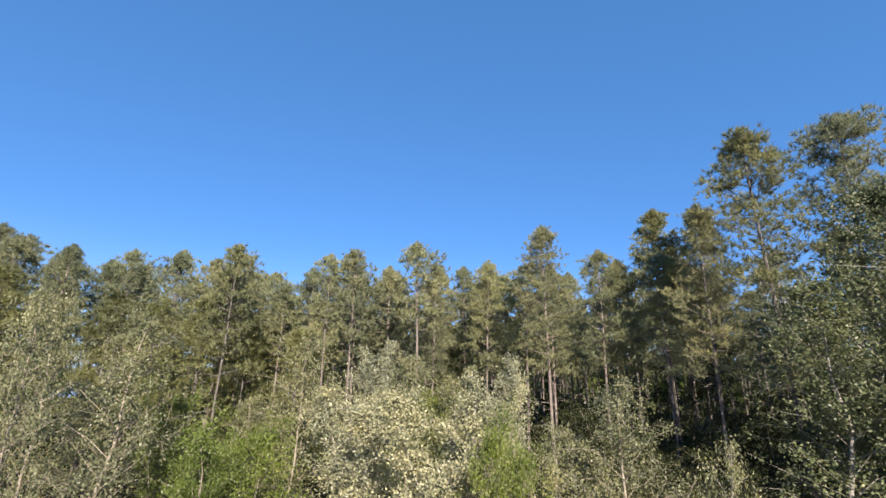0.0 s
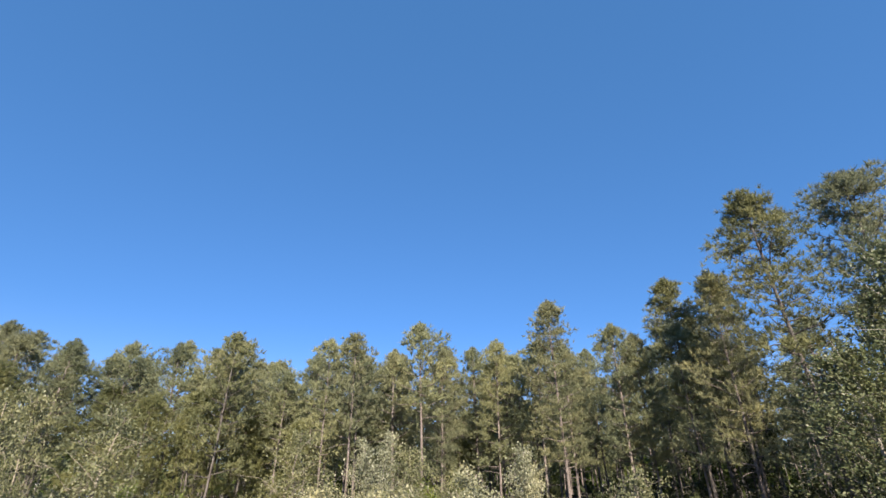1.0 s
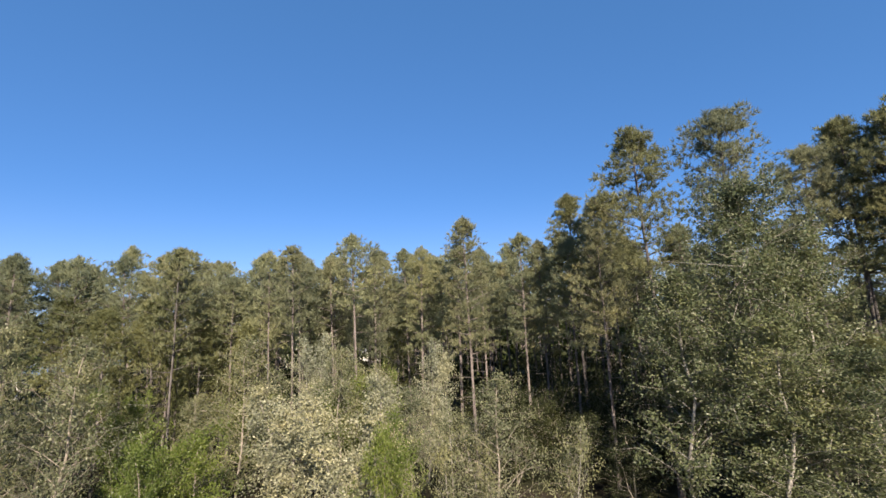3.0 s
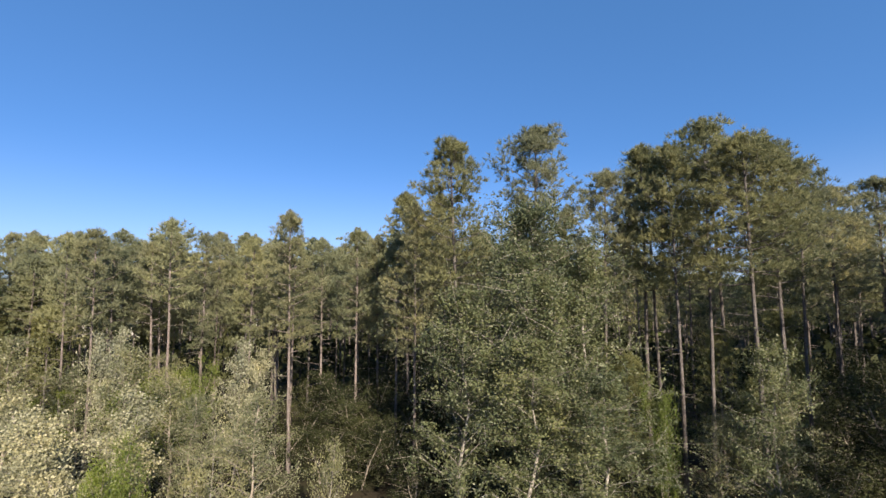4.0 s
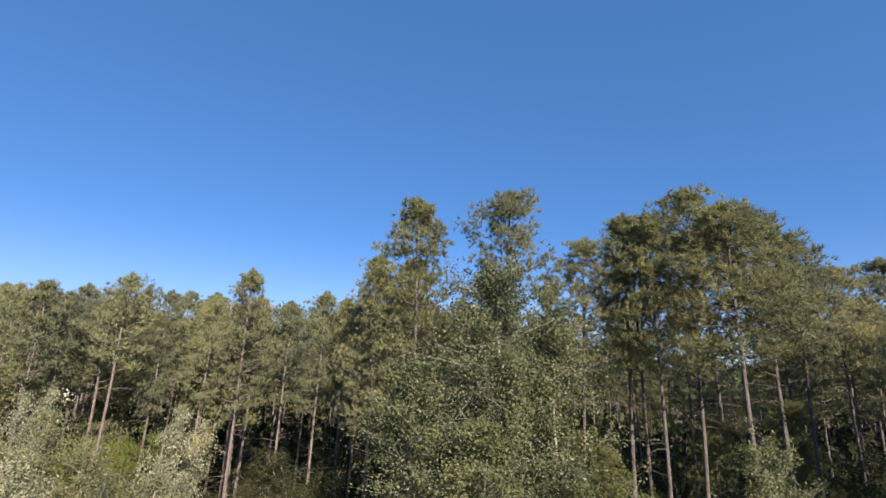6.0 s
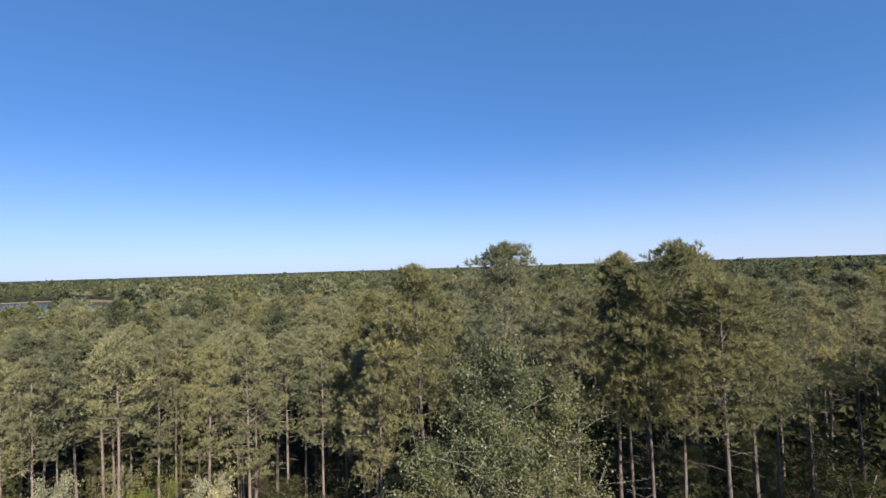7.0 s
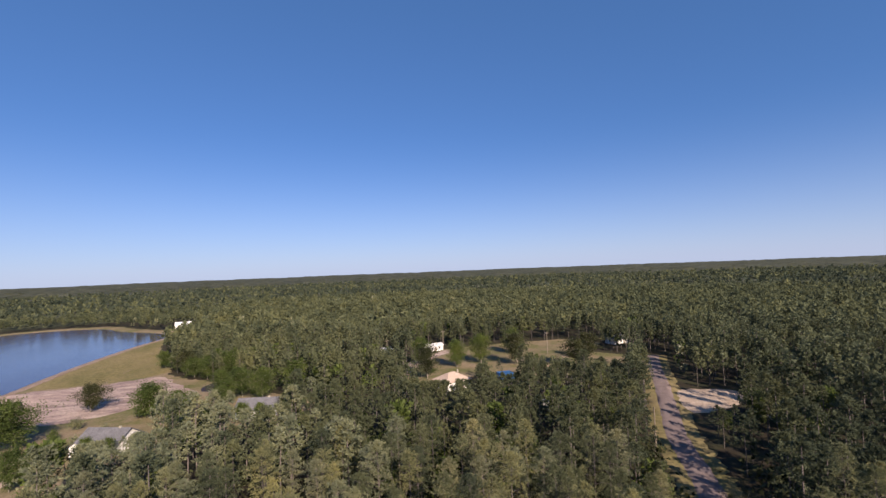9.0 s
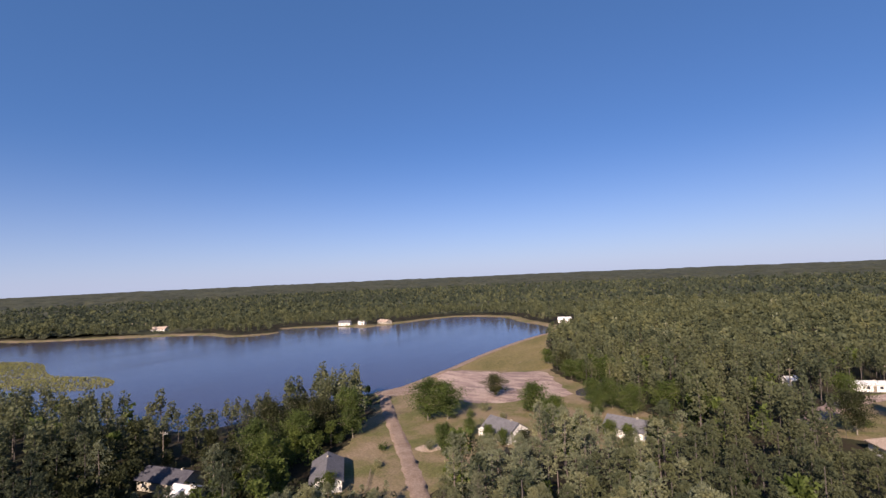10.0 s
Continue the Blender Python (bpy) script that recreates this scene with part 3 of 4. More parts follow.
def capped(p, h):
    """Younger, lower trees in front of the houses, the road and the near shore."""
    h = np.array(h, float)
    eye = np.array([22.0, 14.0])
    for x, y, r, rise in OPEN:
        d = np.array([x, y]) - eye
        far = np.hypot(*d)
        d = d / far
        s = far - (p - eye) @ d
        off = np.abs((p - eye) @ np.array([-d[1], d[0]]))
        hit = (s > -2) & (s < 60) & (off < r * 0.75)
        h = np.where(hit, np.minimum(h, np.maximum(3.6, (0.6 if r > 13 else 2.4) + rise * s / far)), h)
    low = (p[:, 0] < -60) & (p[:, 1] > 84) & (p[:, 1] < 130) & (p[:, 0] > -130)
    return np.where(low, np.minimum(h, 9.0 + 2.5 * np.abs(np.sin(p[:, 0] * 3.1 + p[:, 1]))), h)


def scatter(rng, shapes, p, sizes):
    """Many trees as one pair of arrays: each takes one of the shapes, turned and sized."""
    vs, fs, at = [], [], 0
    pick = rng.integers(0, len(shapes), len(p))
    turn = rng.uniform(0, 6.283, len(p))
    wide = sizes * rng.uniform(0.82, 1.25, len(p))
    z0 = height(p)
    for k, (v, f) in enumerate(shapes):
        i = np.where(pick == k)[0]
        if not len(i):
            continue
        c, s = np.cos(turn[i])[:, None], np.sin(turn[i])[:, None]
        x = (v[None, :, 0] * c - v[None, :, 1] * s) * wide[i][:, None] + p[i, 0][:, None]
        y = (v[None, :, 0] * s + v[None, :, 1] * c) * wide[i][:, None] + p[i, 1][:, None]
        z = v[None, :, 2] * sizes[i][:, None] + z0[i][:, None]
        vs.append(np.stack([x, y, z], -1).reshape(-1, 3))
        fs.append((f[None] + (np.arange(len(i)) * len(v))[:, None, None]).reshape(-1, f.shape[1]) + at)
        at += len(i) * len(v)
    return np.concatenate(vs), np.concatenate(fs)


def woods(name, shapes_wood, shapes_leaf, p, sizes, bark, leaf, label, seed, tri=True):
    root = new(name)
    rng = np.random.default_rng(seed)
    v, f = scatter(rng, shapes_leaf, p, sizes)
    me = mesh_from(name + "_crowns", v, tris=f if tri else None, quads=None if tri else f, mats=[leaf])
    crown = part("crowns", me, root)
    tagged(crown, kind="stuff")
    if shapes_wood:
        rng = np.random.default_rng(seed)
        v, f = scatter(rng, shapes_wood, p, sizes)
        trunks = part("trunks", mesh_from(name + "_trunks", v, quads=f, mats=[bark]), root)
        tagged(trunks, kind="stuff")
    return tagged(root, label, "forest", "", "stuff")


def lump_shape(seed, h, width, crown_from, count, size):
    """A distant crown: ragged leaves in several lumps."""
    rng = np.random.default_rng(seed)
    lumps = 7
    f = rng.uniform(0, 1, lumps)
    a = rng.uniform(0, 6.283, lumps)
    r = width * 0.30 * (1.1 - f) * rng.uniform(0.5, 1.3, lumps)
    c = np.column_stack([np.cos(a) * r, np.sin(a) * r, h * (crown_from + (0.94 - crown_from) * f)])
    c[0] = (0, 0, h * 0.93)
    k = rng.integers(0, lumps, count)
    d = unit(rng.normal(size=(count, 3))) * rng.uniform(0.5, 1.0, (count, 1)) ** 0.5
    q = c[k] + d * (np.array([width * 0.25, width * 0.25, h * (1 - crown_from) * 0.22]) * (1.2 - 0.55 * f[k])[:, None])
    q[:, 2] = np.minimum(q[:, 2], h * 1.02)
    w = unit(d * 0.6 + rng.normal(size=d.shape) * 0.6 + [0, 0, 0.40])
    u = unit(np.cross(w, rng.normal(size=d.shape)))
    s = size * rng.uniform(0.6, 1.4, (count, 1))
    v = np.stack([q - u * s * 0.5, q + u * s * 0.5, q + w * s * 1.05], 1).reshape(-1, 3)
    return v, np.arange(len(v)).reshape(-1, 3)


def pole_shape(h, r, sides=4, tilt=0.01):
    return tube(np.array([(0, 0, 0), (tilt * h, 0, h * 0.5), (tilt * h * 0.4, tilt * h, h * 0.93)]), [r, r * 0.8, r * 0.3], sides)


# templates of the near pines, built at 14 m
PINES = []
for k, (cf, w, n, leafm, lab) in enumerate([
        (0.58, 3.6, 26, "needles", "tall pine with a bare trunk and an olive crown"),
        (0.62, 3.6, 26, "needles_blue", "tall pine with an open grey-green crown"),
        (0.54, 3.3, 28, "needles", "slender pine with a dense olive crown"),
        (0.60, 4.2, 28, "needles", "tall pine with a high rounded crown"),
        (0.58, 3.5, 26, "needles_blue", "pine with a loose grey-green crown"),
        # The row's two kinds carry their sunlight in brighter needle and bark colours.
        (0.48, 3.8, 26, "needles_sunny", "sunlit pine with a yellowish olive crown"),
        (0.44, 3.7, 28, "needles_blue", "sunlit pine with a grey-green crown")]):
    wood, crown = pine_shape(40 + k, 14.0, cf, w * 1.1, n + 10, 4, 10, 16, 0.24, 0.024, dead=9, radius=0.0062, cone=(0.35, 0.0, 0.4, 0.0, 0.2, 0.25, 0.3)[k])
    PINES.append(tree_thing("pine_tree", wood, crown, M["bark_sunlit" if k > 4 else "bark"], M[leafm], lab, "pine tree", "pines round the clearing"))
USED = set()


def plant(templates, k, m, label=""):
    """Sets the template itself the first time, then copies of it."""
    t = templates[k % len(templates)]
    if t in USED:
        t = copy_thing(t, m @ Matrix.Diagonal([1 / c for c in t.scale] + [1]))
    else:
        USED.add(t)
        t.matrix_basis = m
    return tagged(t, label) if label else t


# the pines that stand out, with their heights
rng = random.Random(5)
NEAR_PINES = [(25.6, 34.5, 18.5, 0), (29.7, 34.7, 19.5, 1), (33.2, 33.6, 17.1, 4), (35.8, 33.3, 18.7, 2), (35.5, 30.5, 17.7, 0), (37.3, 30.6, 19.3, 3), (37.0, 27.6, 17.6, 3), (39.7, 28.5, 17.4, 0), (42.1, 29.5, 17.2, 1), (38.0, 34.7, 18.9, 2), (41.8, 33.5, 18.8, 3), (48.4, 32.1, 16.6, 1), (52.0, 31.5, 17.4, 4), (24.3, 41.2, 17.0, 2), (26.0, 40.3, 16.7, 0), (35.9, 41.6, 16.4, 2)]
ROW_PINES = [(17.1, 40.4, 15.3, 3), (21.1, 42.9, 14.7, 0), (11.0, 46.6, 14.6, 1), (5.6, 49.7, 15.1, 4), (-4.0, 56.0, 15.6, 1), (-8.7, 52.0, 16.3, 4), (23.2, 53.3, 15.9, 0), (-21.8, 50.5, 17.0, 1), (-18.8, 49.7, 16.5, 1), (-12.3, 45.0, 14.6, 2), (-14.4, 52.3, 15.3, 4), (-14.9, 57.7, 15.7, 4), (53.5, 37.5, 15.6, 0), (58.5, 37.5, 16.3, 2), (14.2, 44.8, 14.3, 2), (8.2, 48.5, 14.6, 0), (2.7, 51.7, 14.7, 3), (18.9, 45.9, 14.3, 4), (-17.6, 45.9, 16.1, 3), (-12.7, 49.7, 14.8, 4), (-11.5, 51.9, 14.9, 0), (-6.9, 54.3, 15.1, 1), (1.8, 51.2, 15.0, 2), (8.1, 51.5, 15.0, 3), (13.6, 49.5, 15.0, 4), (15.6, 48.7, 14.5, 0), (22.6, 43.5, 14.3, 1), (23.1, 39.7, 14.1, 2), (23.6, 36.6, 15.3, 3)]
# unseen pines off to the right, added to cast shade on that side
SHADE_PINES = [(39.7, 5.8, 16.6, 0), (42.9, 16.0, 16.6, 1), (45.4, 12.2, 17.7, 2), (42.5, 20.0, 16.6, 1), (46.3, 21.5, 17.2, 2), (50.4, 23.3, 16.9, 3), (54.3, 25.1, 16.6, 0), (44.0, 16.1, 17.4, 4), (48.9, 18.7, 16.9, 1), (58.1, 26.9, 17.2, 2)]
for x, y, h, k in NEAR_PINES + [(x, y, h, 5 + k % 2) for x, y, h, k in ROW_PINES] + SHADE_PINES:
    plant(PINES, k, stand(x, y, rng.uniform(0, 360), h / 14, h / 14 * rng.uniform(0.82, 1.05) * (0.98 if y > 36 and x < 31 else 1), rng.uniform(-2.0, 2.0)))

# young, bushy pines on the sunny side of the clearing
YOUNG = []
for k in range(2):
    wood, crown = pine_shape(70 + k, 9.0, 0.10, 4.2, 46, 4, 8, 14, 0.24, 0.024, dead=1, radius=0.008, cone=0.75, flat=0.8)
    YOUNG.append(tree_thing("young_pine", wood, crown, M["bark"], M["needles_young"], "bushy young pine, yellow-green and feathery", "pine tree", "young pines"))
for i, (x, y, h) in enumerate([(-2.9, 44.2, 11.3), (-4.0, 41.1, 10.5), (-1.3, 47.5, 10.2), (-8.4, 44.5, 11.6), (-11.2, 39.8, 11.9), (-16.0, 42.2, 12.5), (-21.1, 40.3, 13.3), (2.4, 46.4, 9.7), (-1.8, 51.4, 11.1), (6.8, 52.2, 10.4), (-9.1, 49.0, 11.0), (12.6, 50.9, 9.9), (32.6, 30.6, 7.4), (39.4, 32.0, 8.4), (34.5, 35.5, 8.4), (43.4, 31.0, 7.6), (38.7, 29.3, 6.1), (46.2, 33.7, 9.2)]):
    plant(YOUNG, i, stand(x, y, i * 77, h / 9, h / 9 * rng.uniform(0.9, 1.1)))

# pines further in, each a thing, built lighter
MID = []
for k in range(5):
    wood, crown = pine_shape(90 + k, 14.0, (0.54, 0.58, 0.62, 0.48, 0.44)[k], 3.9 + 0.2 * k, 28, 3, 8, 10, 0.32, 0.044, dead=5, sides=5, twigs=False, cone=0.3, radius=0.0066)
    MID.append(tree_thing("pine_tree", wood, crown, M["bark" if k > 2 else "bark_sunlit"], M[("needles_sunny", "needles_blue", "needles_sunny", "needles_shady", "needles")[k]], "slim forest pine with bare trunk and olive crown", "pine tree", "pines of the forest"))
nrng = np.random.default_rng(11)
p = grid_points(nrng, (-77, 13), (109, 96), 5.2)
d = np.hypot(p[:, 0] - HOME[0], p[:, 1] - HOME[1])
front = np.degrees(np.arctan2(p[:, 0] - HOME[0], p[:, 1] - HOME[1]))
placed = np.array([(a, b) for a, b, *_ in NEAR_PINES + ROW_PINES])
gap = np.min(np.hypot(p[:, None, 0] - placed[None, :, 0], p[:, None, 1] - placed[None, :, 1]), 1)
p = p[(d > 37) & (d < 80) & (front > -45) & (front < 78) & wooded(p) & (gap > 2.6) & ((p[:, 1] > 50) | (p[:, 0] > 42) | (p[:, 0] < -18))][:220]
fill = grid_points(nrng, (-19, 44.0), (33, 54), 3.2)
fill = fill[np.min(np.hypot(fill[:, None, 0] - placed[None, :, 0], fill[:, None, 1] - placed[None, :, 1]), 1) > 1.9]
p = np.concatenate([fill, p])
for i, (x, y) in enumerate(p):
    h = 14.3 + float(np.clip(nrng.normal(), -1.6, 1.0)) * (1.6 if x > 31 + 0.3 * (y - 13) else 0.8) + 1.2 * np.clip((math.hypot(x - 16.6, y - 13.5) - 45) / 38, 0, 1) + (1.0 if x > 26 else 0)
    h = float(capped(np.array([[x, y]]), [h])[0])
    # Light set by material: sunny tones in the fill rows, shady ones to the right.
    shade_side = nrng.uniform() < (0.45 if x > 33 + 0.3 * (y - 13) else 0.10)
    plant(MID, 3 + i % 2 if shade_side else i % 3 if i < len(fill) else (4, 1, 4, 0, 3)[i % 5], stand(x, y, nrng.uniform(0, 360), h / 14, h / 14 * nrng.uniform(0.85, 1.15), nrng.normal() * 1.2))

# the rest of the woods, joined by distance
sh2 = [pine_shape(120 + k, 14.0, 0.30 + 0.05 * k, 5.4, 24, 2, 4, 7, 0.58, 0.20, dead=0, sides=4, twigs=False, cone=0.35, flat=0.7, spread=0.7) for k in range(4)]
sh2w = [pole_shape(14.0, 0.14, 4, 0.01 * (k - 1.5)) for k in range(4)]
sh2 = [s[1] for s in sh2]
p = grid_points(nrng, (-140, -20), (160, 150), 5.5)
d = np.hypot(p[:, 0] - HOME[0], p[:, 1] - HOME[1])
front = np.degrees(np.arctan2(p[:, 0] - HOME[0], p[:, 1] - HOME[1]))
p = p[(d > 78) & (d < 150) & (front > -85) & (front < 75) & wooded(p)]
hs = capped(p, 14.6 + np.clip(nrng.normal(size=len(p)), -1.8, 1.2) * 1.7) / 14
mixk = nrng.uniform(size=len(p)) + 0.62 * ((p[:, 0] < -42) & (p[:, 1] > 50)) + 0.6 * ((p[:, 0] < -56) & (p[:, 1] > 84) & (p[:, 1] < 136)) + 0.06 * (p[:, 0] > 48 + 0.45 * (p[:, 1] - 10))
# Share of shady-toned pines grows to the right and far left; painted shade.
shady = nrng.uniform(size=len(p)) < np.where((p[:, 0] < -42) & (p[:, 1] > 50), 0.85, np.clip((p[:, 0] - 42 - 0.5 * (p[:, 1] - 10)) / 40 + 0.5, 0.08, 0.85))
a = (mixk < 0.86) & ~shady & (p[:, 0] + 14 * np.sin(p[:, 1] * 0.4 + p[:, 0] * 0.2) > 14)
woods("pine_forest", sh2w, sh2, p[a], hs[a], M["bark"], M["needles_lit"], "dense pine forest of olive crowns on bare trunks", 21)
# Left stand brightened by its sunny needles and sunlit bark colours.
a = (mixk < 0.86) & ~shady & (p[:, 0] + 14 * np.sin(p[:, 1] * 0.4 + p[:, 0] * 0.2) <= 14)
woods("sunny_pine_forest", sh2w, sh2, p[a], hs[a], M["bark_sunlit"], M["needles_sunny"], "open pine forest with light olive crowns", 24)
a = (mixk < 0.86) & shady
woods("dark_pine_forest", sh2w, sh2, p[a], hs[a], M["bark"], M["needles_shady"], "dense dark green pine forest on bare trunks", 23)
hard2 = [lump_shape(140 + k, 11.0, 8.6, 0.22, 760, 0.58) for k in range(3)]
hard = hs * nrng.uniform(0.7, 1.0, len(p))
a = (mixk >= 0.86) & (p[:, 0] > -74)
woods("hardwood_forest", [pole_shape(9.0, 0.14, 4, 0.01)], hard2, p[a], hard[a], M["bark"], M["leaves_yard"], "dark green broadleaf trees between the pines", 22)
# Lakeside hardwoods darkened through leaf colour, as if in shade.
a = (mixk >= 0.86) & (p[:, 0] <= -74)
woods("oak_forest", [pole_shape(9.0, 0.14, 4, 0.01)], hard2, p[a], hard[a], M["bark"], M["leaves_dark"], "broadleaf wood along the lake, darkened in colour to look shaded", 25)

sh3 = [lump_shape(160 + k, 14.0, 5.0 + 0.3 * k, 0.42, 270, 0.64) for k in range(4)]
sh3w = [pole_shape(14.0, 0.15, 3)]
p = grid_points(nrng, (-300, -20), (300, 275), 5.6)
d = np.hypot(p[:, 0] - HOME[0], p[:, 1] - HOME[1])
front = np.degrees(np.arctan2(p[:, 0] - HOME[0], p[:, 1] - HOME[1]))
p = p[(d >= 149) & (d < 265) & (front > -88) & (front < 75) & wooded(p)]
hs = capped(p, 13.8 + nrng.normal(size=len(p)) * 1.6) / 14
mixk = nrng.uniform(size=len(p)) + 0.10 * np.sin(p[:, 0] * 0.05) * np.sin(p[:, 1] * 0.06)
# More shady-toned crowns to the right: the darkening lies in the needle colour.
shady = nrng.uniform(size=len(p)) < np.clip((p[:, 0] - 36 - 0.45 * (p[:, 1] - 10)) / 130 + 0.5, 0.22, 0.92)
woods("shady_pine_forest", sh3w, sh3, p[shady], hs[shady], M["bark"], M["needles_shady"], "dark green pine forest beyond the road", 34)
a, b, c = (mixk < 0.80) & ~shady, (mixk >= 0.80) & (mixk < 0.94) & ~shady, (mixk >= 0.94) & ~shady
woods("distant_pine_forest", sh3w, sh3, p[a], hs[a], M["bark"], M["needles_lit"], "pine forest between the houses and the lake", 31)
hard3 = [lump_shape(170 + k, 11.5, 7.0, 0.25, 130, 1.0) for k in range(3)]
woods("distant_hardwood_forest", None, hard3, p[b], hs[b] * 0.85, M["bark"], M["leaves_yard"], "fresh green broadleaf trees scattered among pines", 32)
woods("pale_hardwood_forest", None, hard3, p[c], hs[c] * 0.85, M["bark"], M["leaves_olive"], "pale budding broadleaf trees scattered among pines", 33)

sh4 = [lump_shape(180 + k, 14.0, 6.4, 0.40, 70, 1.20) for k in range(4)]
p = grid_points(nrng, (-860, -60), (640, 640), 6.4)
d = np.hypot(p[:, 0] - HOME[0], p[:, 1] - HOME[1])
front = np.degrees(np.arctan2(p[:, 0] - HOME[0], p[:, 1] - HOME[1]))
p = p[(d >= 262) & ((d < 600) | ((d < 830) & (front < -42))) & (front > -95) & (front < 62) & wooded(p, 6)]
beyond = (p[:, 0] < -60) & (p[:, 1] > 240)
hs = capped(p, np.where(beyond, 9.4, 12.6) + nrng.normal(size=len(p)) * 1.6) / 14
mixk = nrng.uniform(size=len(p)) + 0.16 * np.sin(p[:, 0] * 0.021 + 1) * np.sin(p[:, 1] * 0.026)
# Shady tone again favours the right and the far shore; shade by colour.
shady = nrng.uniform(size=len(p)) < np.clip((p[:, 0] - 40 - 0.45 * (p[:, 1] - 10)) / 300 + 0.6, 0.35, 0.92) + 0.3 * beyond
woods("far_shady_forest", None, sh4, p[shady], hs[shady], M["bark"], M["needles_shady"], "dark green stretches of the far pine forest", 44)
a, b, c = (mixk < 0.80) & ~shady, (mixk >= 0.80) & (mixk < 0.95) & ~shady, (mixk >= 0.95) & ~shady
woods("far_pine_forest", None, sh4, p[a], hs[a], M["bark"], M["needles_lit"], "wide pine forest seen from above", 41)
woods("far_hardwood_forest", None, sh4, p[b], hs[b] * 0.9, M["bark"], M["leaves"], "fresh green trees in the far forest", 42)
woods("far_pale_forest", None, sh4, p[c], hs[c] * 0.9, M["bark"], M["leaves_olive"], "pale budding trees in the far forest", 43)

sh5 = [lump_shape(190 + k, 11.0, 9.5, 0.30, 22, 2.6) for k in range(5)]
p = grid_points(nrng, (-1500, -100), (1500, 1500), 11.5)
d = np.hypot(p[:, 0] - HOME[0], p[:, 1] - HOME[1])
front = np.degrees(np.arctan2(p[:, 0] - HOME[0], p[:, 1] - HOME[1]))
p = p[(d >= 590) & (d < 1480) & (front > -85) & (front < 64) & (inside(LAKE_S, p) < -16)]
p = p[nrng.uniform(size=len(p)) < np.clip(1.5 - np.hypot(p[:, 0] - 13, p[:, 1] - 9) / 1500, 0.45, 1)]
hs = (10.5 + nrng.normal(size=len(p)) * 1.6) / 11
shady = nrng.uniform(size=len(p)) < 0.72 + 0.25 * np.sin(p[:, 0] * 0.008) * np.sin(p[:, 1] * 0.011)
woods("remote_forest", None, sh5, p[~shady], hs[~shady], M["bark"], M["needles_lit"], "remote olive forest crowns", 45)
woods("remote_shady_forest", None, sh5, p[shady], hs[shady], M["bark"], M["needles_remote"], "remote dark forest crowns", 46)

# woods behind the start, plainer
p = grid_points(nrng, (-220, -260), (280, 60), 12.0)
d = np.hypot(p[:, 0] - HOME[0], p[:, 1] - HOME[1])
front = np.degrees(np.arctan2(p[:, 0] - HOME[0], p[:, 1] - HOME[1]))
p = p[(d > 34) & (d < 250) & ((front < -80) | (front > 76)) & wooded(p) & ~((front < 0) & (front > -135) & (d < 90))]
woods("surrounding_forest", sh3w, sh4, p, (12.0 + nrng.normal(size=len(p))) / 14, M["bark"], M["needles"], "pine forest all round the clearing", 51)

# canopy that runs to the horizon
crng = np.random.default_rng(61)
rad = 560 * 1.026 ** np.arange(85)
rad = rad[rad < 4800]
ang = np.radians(np.arange(0, 360, 0.5))
R, A = np.meshgrid(rad, ang, indexing="ij")
R = R * (1 + crng.uniform(-0.012, 0.012, R.shape))
A = A + crng.uniform(-0.004, 0.004, A.shape)
p = np.column_stack([(HOME[0] + R * np.sin(A)).ravel(), (HOME[1] + R * np.cos(A)).ravel()])
cz = 5.0 + crng.uniform(0, 1, len(p)) ** 0.8 * (4.0 + 6.0 * (R.ravel() > 1400)) + 1.5 * np.sin(p[:, 0] * 0.004) * np.sin(p[:, 1] * 0.0033)
na = len(ang)
edge = np.clip((-inside(LAKE_S, p) - 14) / 22, 0, 1) * np.clip((np.hypot(p[:, 0] - HOME[0], p[:, 1] - HOME[1]) - 566) / 40, 0, 1)
cz = cz * edge
i = (np.arange(len(rad) - 1)[:, None] * na + np.arange(na)[None, :]).ravel()
j = (np.arange(len(rad) - 1)[:, None] * na + (np.arange(na)[None, :] + 1) % na).ravel()
q = np.column_stack([i, j, j + na, i + na])
keep = inside(LAKE_S, p) < -14
q = q[keep[q].all(1)]
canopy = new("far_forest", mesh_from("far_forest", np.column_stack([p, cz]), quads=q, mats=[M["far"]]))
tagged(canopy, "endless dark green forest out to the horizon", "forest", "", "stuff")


# ---- broadleaf trees and shrubs round the clearing ----
def template(name, shape, bark, leaf, label, category, group):
    wood, crown = shape
    return tree_thing(name, wood, crown, M[bark], M[leaf], label, category, group, tris=False)


BIRCH = [template("birch_tree", leafy_shape(201, 11.2, 7.4, 60, 13, 56, 0.080, base=0.05, radius=0.008, cone=0.8), "bark_pale", "leaves", "birch with pale trunk and dense green leaves", "birch tree", "birches"),
         template("birch_tree", leafy_shape(202, 9.5, 5.2, 40, 11, 50, 0.078, base=0.08, stems=1, radius=0.008, cone=0.6), "bark_pale", "leaves", "smaller birch with pale trunk and green leaves", "birch tree", "birches")]
for k, x, y, h, w in [(0, 28.2, 32.2, 14.9, 1.28), (1, 24.9, 32.2, 10.5, 1.28), (1, 30.9, 32.1, 12.4, 1.34), (1, 27.0, 29.7, 8.4, 1.22), (1, 29.4, 28.4, 7.1, 1.15), (1, 35.2, 25.7, 8.2, 0.8)]:
    plant(BIRCH, k, stand(x, y, k * 50 + x * 9, h / (11.2, 9.5)[k], w))

PALE = [template("silvery_shrub", leafy_shape(211 + k, 5.0, 4.3, 30, 9, 34, 0.060, base=0.08, stems=2, radius=0.008, cone=0.8), "bark_pale", "leaves_pale", "tall shrub with silvery pale leaves", "shrub", "silvery shrubs") for k in range(2)]
